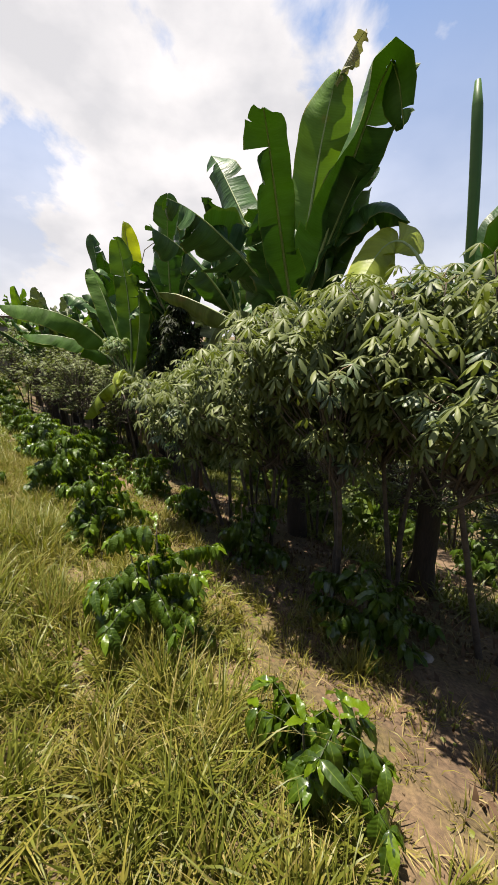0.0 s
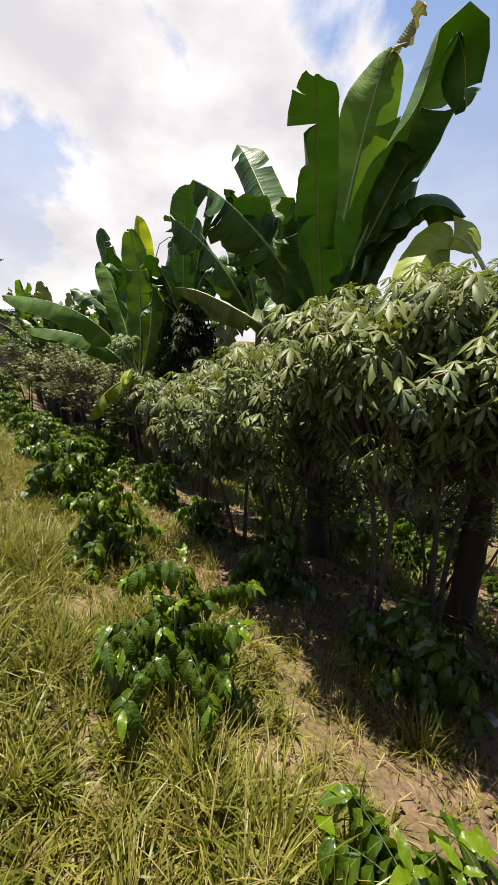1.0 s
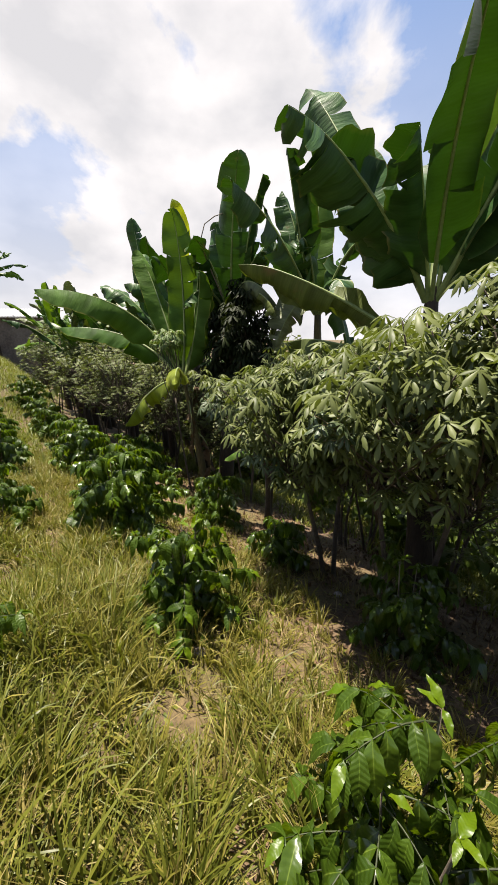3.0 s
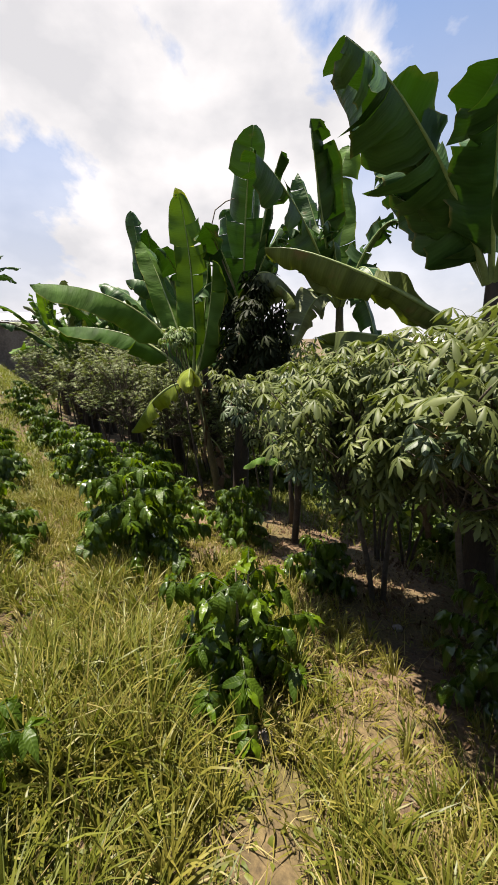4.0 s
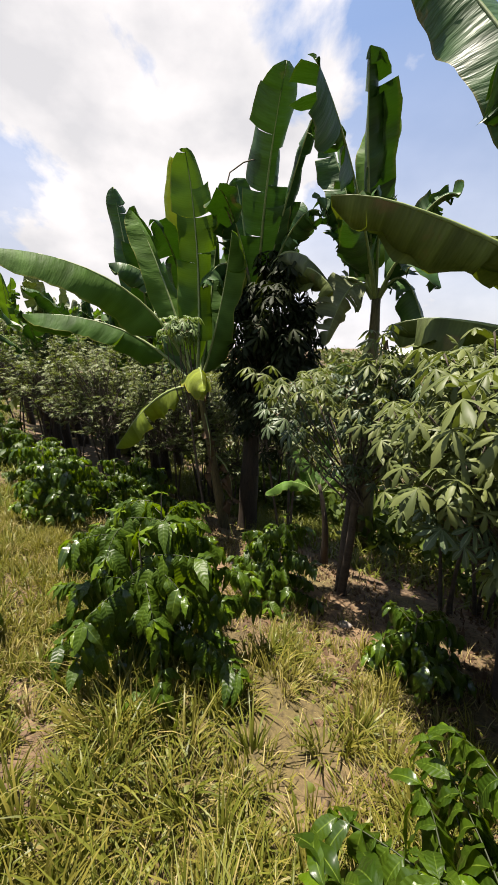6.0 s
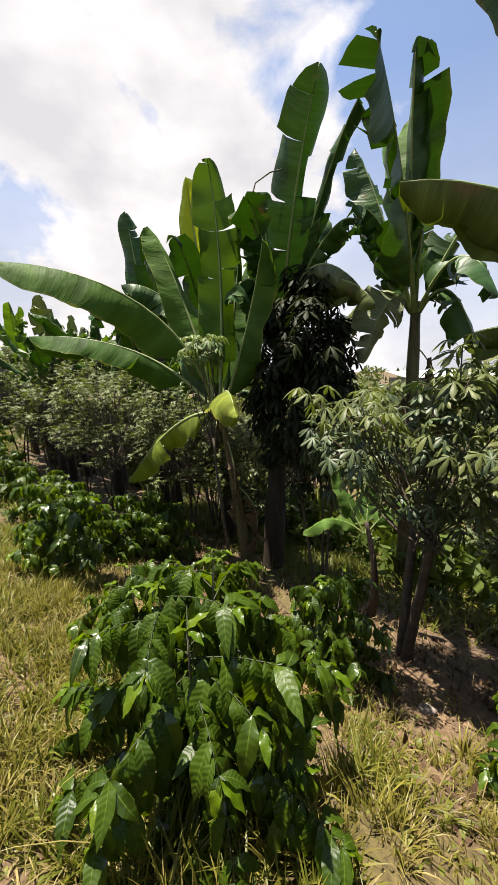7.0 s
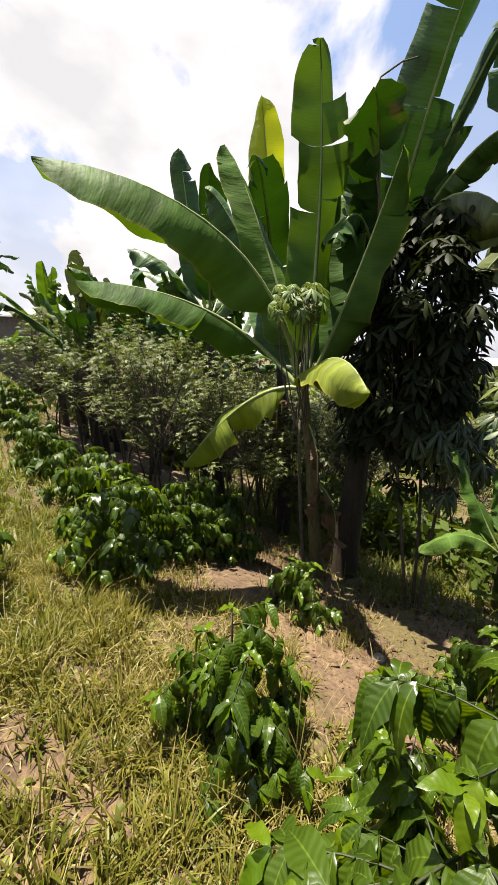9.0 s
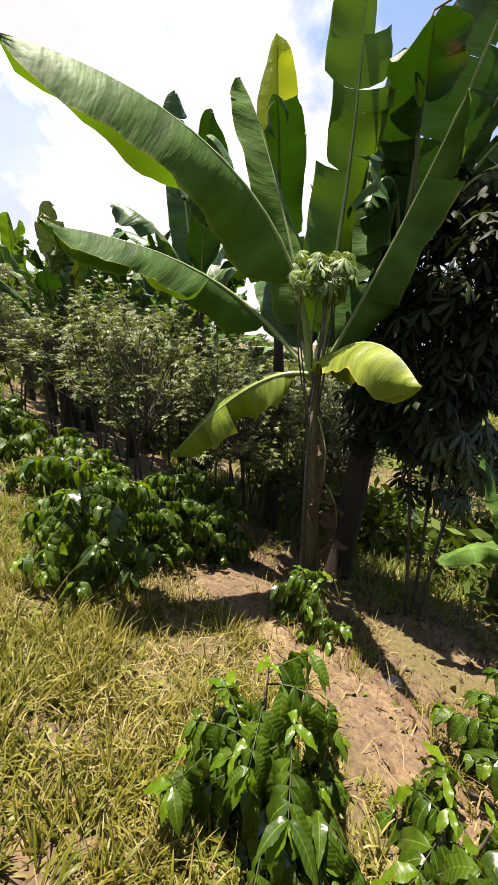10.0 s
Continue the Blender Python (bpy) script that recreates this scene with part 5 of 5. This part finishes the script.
# ---- grass and litter ----
def blades(name, count, spot, length, width, material, seed, lean=0.5, rows=3, oval=False):
    """Many bent blades in one mesh; spot(rng, n) gives their u, v and a scale."""
    rng = np.random.default_rng(seed)
    u, v, k = spot(rng, count)
    n = len(u)
    x, y = u * UX + v * UY, u * UY - v * UX
    z = height(x, y) + bumps(x, y) * 0.9 - 0.01
    az = rng.uniform(0, 2 * np.pi, n) * 0.85 + 2.0 * (np.sin(3.1 * x + 1.7 * y) + np.sin(2.3 * y - 4.1 * x + 1.0))
    ln = length * rng.uniform(0.45, 1.2, n) * k
    w = width * rng.uniform(0.6, 1.3, n)
    bend = rng.gamma(2.0, lean / 2, n)
    d = np.stack([np.cos(az), np.sin(az)], -1)
    sd = np.stack([-np.sin(az), np.cos(az)], -1)
    vs = np.zeros((n, (rows + 1) * 2, 3))
    for i in range(rows + 1):
        s = i / rows
        th = bend * s * 1.3
        hor = ln * s * np.sin(th + 0.15)
        ver = ln * s * np.cos(th + 0.15)
        hw = w * (math.sin(math.pi * (0.10 + 0.88 * s)) if oval else 1 - 0.92 * s ** 1.6) * 0.5
        for j, sg in enumerate((-1, 1)):
            vs[:, i * 2 + j, 0] = x + d[:, 0] * hor + sd[:, 0] * hw * sg
            vs[:, i * 2 + j, 1] = y + d[:, 1] * hor + sd[:, 1] * hw * sg
            vs[:, i * 2 + j, 2] = z + ver
    one = np.array([[2 * i, 2 * i + 1, 2 * i + 3, 2 * i + 2] for i in range(rows)])
    quads = (np.arange(n)[:, None, None] * (rows + 1) * 2 + one[None]).reshape(-1, 4)
    return quad_mesh(name, vs.reshape(-1, 3), quads, material, True)


def tufts(name, count, per, spot, length, width, material, seed, rows=4, spread=0.05):
    """Tufts of arching blades that spring from one root, in one mesh; spot(rng, n) gives the roots and a scale."""
    rng = np.random.default_rng(seed)
    u, v, k = spot(rng, count)
    stand = k * rng.uniform(0.6, 1.25, len(u))
    u, v, stand = np.repeat(u, per), np.repeat(v, per), np.repeat(stand, per)
    lie = np.repeat(rng.uniform(0, 2 * np.pi, len(k)), per)
    n = len(u)
    az = lie + rng.normal(0, 1.25, n)
    r = spread * np.sqrt(rng.random(n)) * (0.5 + stand)
    x, y = u * UX + v * UY + np.cos(az) * r, u * UY - v * UX + np.sin(az) * r
    z = height(x, y) + bumps(x, y) * 0.9 - 0.01
    ln = length * stand * rng.uniform(0.4, 1.2, n)
    w = width * rng.uniform(0.55, 1.25, n)
    th, bend = np.abs(rng.normal(0.0, 0.35, n)), rng.gamma(2.2, 0.55, n)
    turn = az + np.pi / 2 + rng.normal(0, 0.5, n)
    out, side = np.stack([np.cos(az), np.sin(az)], -1), np.stack([np.cos(turn), np.sin(turn), rng.normal(0, 0.35, n)], -1)
    vs = np.zeros((n, (rows + 1) * 2, 3))
    p = np.stack([x, y, z], -1)
    for i in range(rows + 1):
        s = i / rows
        hw = (w * min(1.0, 0.55 + 1.6 * s) * (1 - 0.94 * s ** 2.2) * 0.5)[:, None]
        vs[:, i * 2], vs[:, i * 2 + 1] = p - side * hw, p + side * hw
        a = th + bend * s
        p = p + np.concatenate([out * np.sin(a)[:, None], np.cos(a)[:, None]], -1) * (ln / rows)[:, None]
        p[:, 2] = np.maximum(p[:, 2], z + 0.012 + 0.01 * s)
    one = np.array([[2 * i, 2 * i + 1, 2 * i + 3, 2 * i + 2] for i in range(rows)])
    quads = (np.arange(n)[:, None, None] * (rows + 1) * 2 + one[None]).reshape(-1, 4)
    return quad_mesh(name, vs.reshape(-1, 3), quads, material, True)


def patch(x, y, f=1.0, s=0.0):
    return 0.5 + 0.25 * np.sin(1.9 * f * x + 0.7 * f * y + s) + 0.25 * np.sin(1.3 * f * y - 1.1 * f * x + 1.7 + 2 * s)


def bare(u, v):
    """How bare the trodden earth is: a strip by the bushes and worn patches beside it."""
    b = 0.75 * np.exp(-((v - 1.38 + 0.12 * np.sin(1.7 * u)) / 0.36) ** 2) * (0.55 + 0.45 * np.sin(2.6 * u + 0.8))
    for pu, pv, r in ((2.78, 1.08, 0.45), (4.10, 0.80, 0.36), (6.76, 0.78, 0.36), (4.60, -0.12, 0.26), (6.00, -0.22, 0.30), (1.20, 0.76, 0.24), (0.38, 1.50, 0.36), (7.60, 1.75, 0.40), (5.80, 1.40, 0.36)):
        b = np.maximum(b, 0.95 * np.exp(-((np.hypot(u - pu, v - pv)) / r) ** 2))
    return b


def bank(lo_u, hi_u, lo_v, hi_v, far=1.0):
    def spot(rng, n):
        u, v = rng.uniform(lo_u, hi_u, n) + rng.normal(0, 0.3, n), rng.uniform(lo_v, hi_v, n) + rng.normal(0, 0.25, n)
        x, y = u * UX + v * UY, u * UY - v * UX
        thick = np.clip(1.15 - np.clip(v - 0.3, 0, 9) * 0.62 - np.clip(u - 4.6, 0, 2.5) * 0.13 * (v > -0.3) - 0.45 * ((v > 0.8) & (v < 1.5) & (u < 1.7)) - 0.3 * ((v > 0.8) & (u > 6.2) & (u < 8.3)) - 0.10 * ((v > -1.3) & (u > 5.3)), 0.03, 1) * (1 - bare(u, v))
        p = patch(x, y, 2.2) * 0.7 + patch(x, y, 5.3, 2.0) * 0.5
        keep = rng.random(n) < thick * np.clip(p * 1.5 - 0.05, 0.12, 1)
        k = (0.55 + 0.6 * thick * patch(x, y, 3.0, 1.0)) * (1 + (far - 1) * np.clip((u - 4.2) / 1.6, 0, 1))
        return u[keep], v[keep], k[keep]
    return spot


def lower(rng, n):
    """The sunlit grass below the bushes."""
    u, v = rng.uniform(-5, 22, n), 3.4 + 14 * rng.random(n) ** 1.7
    x, y = u * UX + v * UY, u * UY - v * UX
    keep = rng.random(n) < np.clip(patch(x, y, 1.3) * 1.4 - 0.2, 0.05, 1)
    return u[keep], v[keep], np.full(keep.sum(), 1.0)


def floor_spots(lo_u, hi_u, lo_v, hi_v):
    def spot(rng, n):
        u, v = rng.uniform(lo_u, hi_u, n) + rng.normal(0, 0.3, n), rng.uniform(lo_v, hi_v, n) + rng.normal(0, 0.25, n)
        x, y = u * UX + v * UY, u * UY - v * UX
        keep = rng.random(n) < np.clip(patch(x, y, 2.7, 0.6) * 1.3 - 0.1, 0.1, 1) * (1 - 0.55 * bare(u, v))
        return u[keep], v[keep], np.full(keep.sum(), 1.0)
    return spot


tagged(tufts("grass", 2600, 40, bank(-0.6, 8.0, -2.2, 1.9, 0.62), 0.27, 0.0092, GRASS, 11), "dense yellow-green wild grass tufts on the bank", "grass", kind="stuff")
tagged(tufts("green_grass", 1500, 40, bank(-0.6, 6.4, -2.2, 1.2, 0.5), 0.31, 0.0100, GRASS_GREEN, 41), "tall fresh green grass tufts on the bank", "grass", kind="stuff")
tagged(tufts("verge_grass", 3000, 34, bank(5.4, 10.5, -2.8, -0.2), 0.20, 0.0090, GRASS_GREEN, 44), "green grass beside the shrub rows", "grass", kind="stuff")
tagged(tufts("pale_grass", 1200, 34, bank(-0.6, 6.6, -2.2, 1.9, 0.7), 0.22, 0.0075, GRASS_PALE, 42), "bleached yellow grass tufts drying in the sun", "grass", kind="stuff")
tagged(tufts("short_grass", 4600, 22, floor_spots(-0.6, 9.0, -1.4, 2.1), 0.115, 0.0065, GRASS, 43, 3), "short yellow grass sprouting along the earth path", "grass", kind="stuff")
def patchy(lo_u, hi_u, lo_v, hi_v):
    def spot(rng, n):
        u, v = rng.uniform(lo_u, hi_u, n) + rng.normal(0, 0.3, n), rng.uniform(lo_v, hi_v, n) + rng.normal(0, 0.25, n)
        x, y = u * UX + v * UY, u * UY - v * UX
        keep = rng.random(n) < np.clip(0.35 + 0.9 * patch(x, y, 4.1, 0.9) - 1.1 * bare(u, v), 0.04, 1)
        return u[keep], v[keep], 0.6 + 0.6 * patch(x, y, 3.3, 0.2)[keep]
    return spot


tagged(tufts("low_grass", 1600, 30, patchy(5.2, 9.0, -1.9, 1.0), 0.17, 0.0082, GRASS, 45, 3), "low yellow-green grass between the coffee shrubs", "grass", kind="stuff")
tagged(tufts("straw_stalks", 420, 5, bank(-0.6, 8.0, -1.8, 1.2), 0.52, 0.0045, GRASS_PALE, 46, 5, 0.02), "thin pale grass stalks arching over the tufts", "grass", kind="stuff")
tagged(blades("path_grass", 40000, bank(-5.0, -0.6, -2.2, 1.9), 0.33, 0.011, GRASS, 26, 1.0, 2), "wild grass where the path begins", "grass", kind="stuff")
tagged(blades("far_grass", 55000, bank(8.0, 26.0, -6.0, 2.2), 0.40, 0.02, WEED, 12, 0.9, 2), "sunlit grass strip between distant rows", "grass", kind="stuff")
tagged(blades("side_grass", 30000, bank(-0.5, 9.0, -6.0, -2.2), 0.40, 0.014, GRASS, 13, 0.9, 2), "wild grass on the upper bank", "grass", kind="stuff")
tagged(blades("lower_grass", 70000, lower, 0.35, 0.023, GRASS_GREEN, 14, 0.9, 2), "sunlit grass on the slope below the bushes", "grass", kind="stuff")
def field(rng, n):
    u, v = rng.uniform(-20, 70, n), 12 + 60 * rng.random(n) ** 1.5
    return u, v, np.full(n, 1.0)


tagged(blades("field_grass", 45000, field, 0.60, 0.32, WEED, 18, 0.9, 2), "yellow-green field of grass below", "grass", kind="stuff")
tagged(blades("stem_grass", 16000, floor_spots(6.6, 11.5, 3.1, 5.2), 0.30, 0.012, WEED, 19, 0.8), "green grass round the banana stems", "grass", kind="stuff")
tagged(blades("straw_mat", 15000, floor_spots(4.8, 8.2, -1.4, 1.3), 0.17, 0.007, STRAW, 25, 2.4, 2), "pale dry straw lying between the shrubs", "straw", kind="stuff")
tagged(blades("straw", 42000, floor_spots(-0.6, 8.5, -1.5, 3.2), 0.16, 0.005, STRAW, 15, 3.2, 2), "dry straw lying on the earth", "straw", kind="stuff")
tagged(blades("leaf_litter", 26000, floor_spots(-0.6, 9.0, 1.2, 4.2), 0.09, 0.035, LITTER, 16, 3.4, 2), "brown dead leaves on the shaded earth", "leaf litter", kind="stuff")
tagged(blades("weeds", 60000, bank(-0.6, 8.0, -2.0, 1.9), 0.085, 0.026, WEED, 17, 1.5, 3, True), "small green weeds among the grass", "weeds", kind="stuff")


def make_clods(count):
    """Crumbs and clods of dry earth, one mesh."""
    rng = np.random.default_rng(21)
    u, v = rng.uniform(-0.6, 9, count), rng.uniform(-1.0, 3.6, count)
    x, y = u * UX + v * UY, u * UY - v * UX
    z = height(x, y) + bumps(x, y)
    r = 0.004 + 0.010 * rng.random(count) ** 3 + 0.012 * (rng.random(count) < 0.04)
    form = np.array([(1, 0, 0), (0, 1, 0), (-1, 0, 0), (0, -1, 0), (0, 0, 0.8), (0, 0, -0.5)], float)
    p = form[None] * r[:, None, None] * rng.uniform(0.6, 1.4, (count, 6, 1))
    a = rng.uniform(0, 6.28, count)
    rot = np.stack([np.cos(a)[:, None] * p[..., 0] - np.sin(a)[:, None] * p[..., 1], np.sin(a)[:, None] * p[..., 0] + np.cos(a)[:, None] * p[..., 1], p[..., 2]], -1)
    verts = rot + np.stack([x, y, z], -1)[:, None]
    tri = np.array([(0, 1, 4), (1, 2, 4), (2, 3, 4), (3, 0, 4), (1, 0, 5), (2, 1, 5), (3, 2, 5), (0, 3, 5)])
    faces = (np.arange(count)[:, None, None] * 6 + tri[None]).reshape(-1, 3)
    return tagged(quad_mesh("earth_crumbs", verts.reshape(-1, 3), faces, EARTH, True), "small crumbs and clods of dry earth", "earth crumbs", kind="stuff")


make_clods(14000)
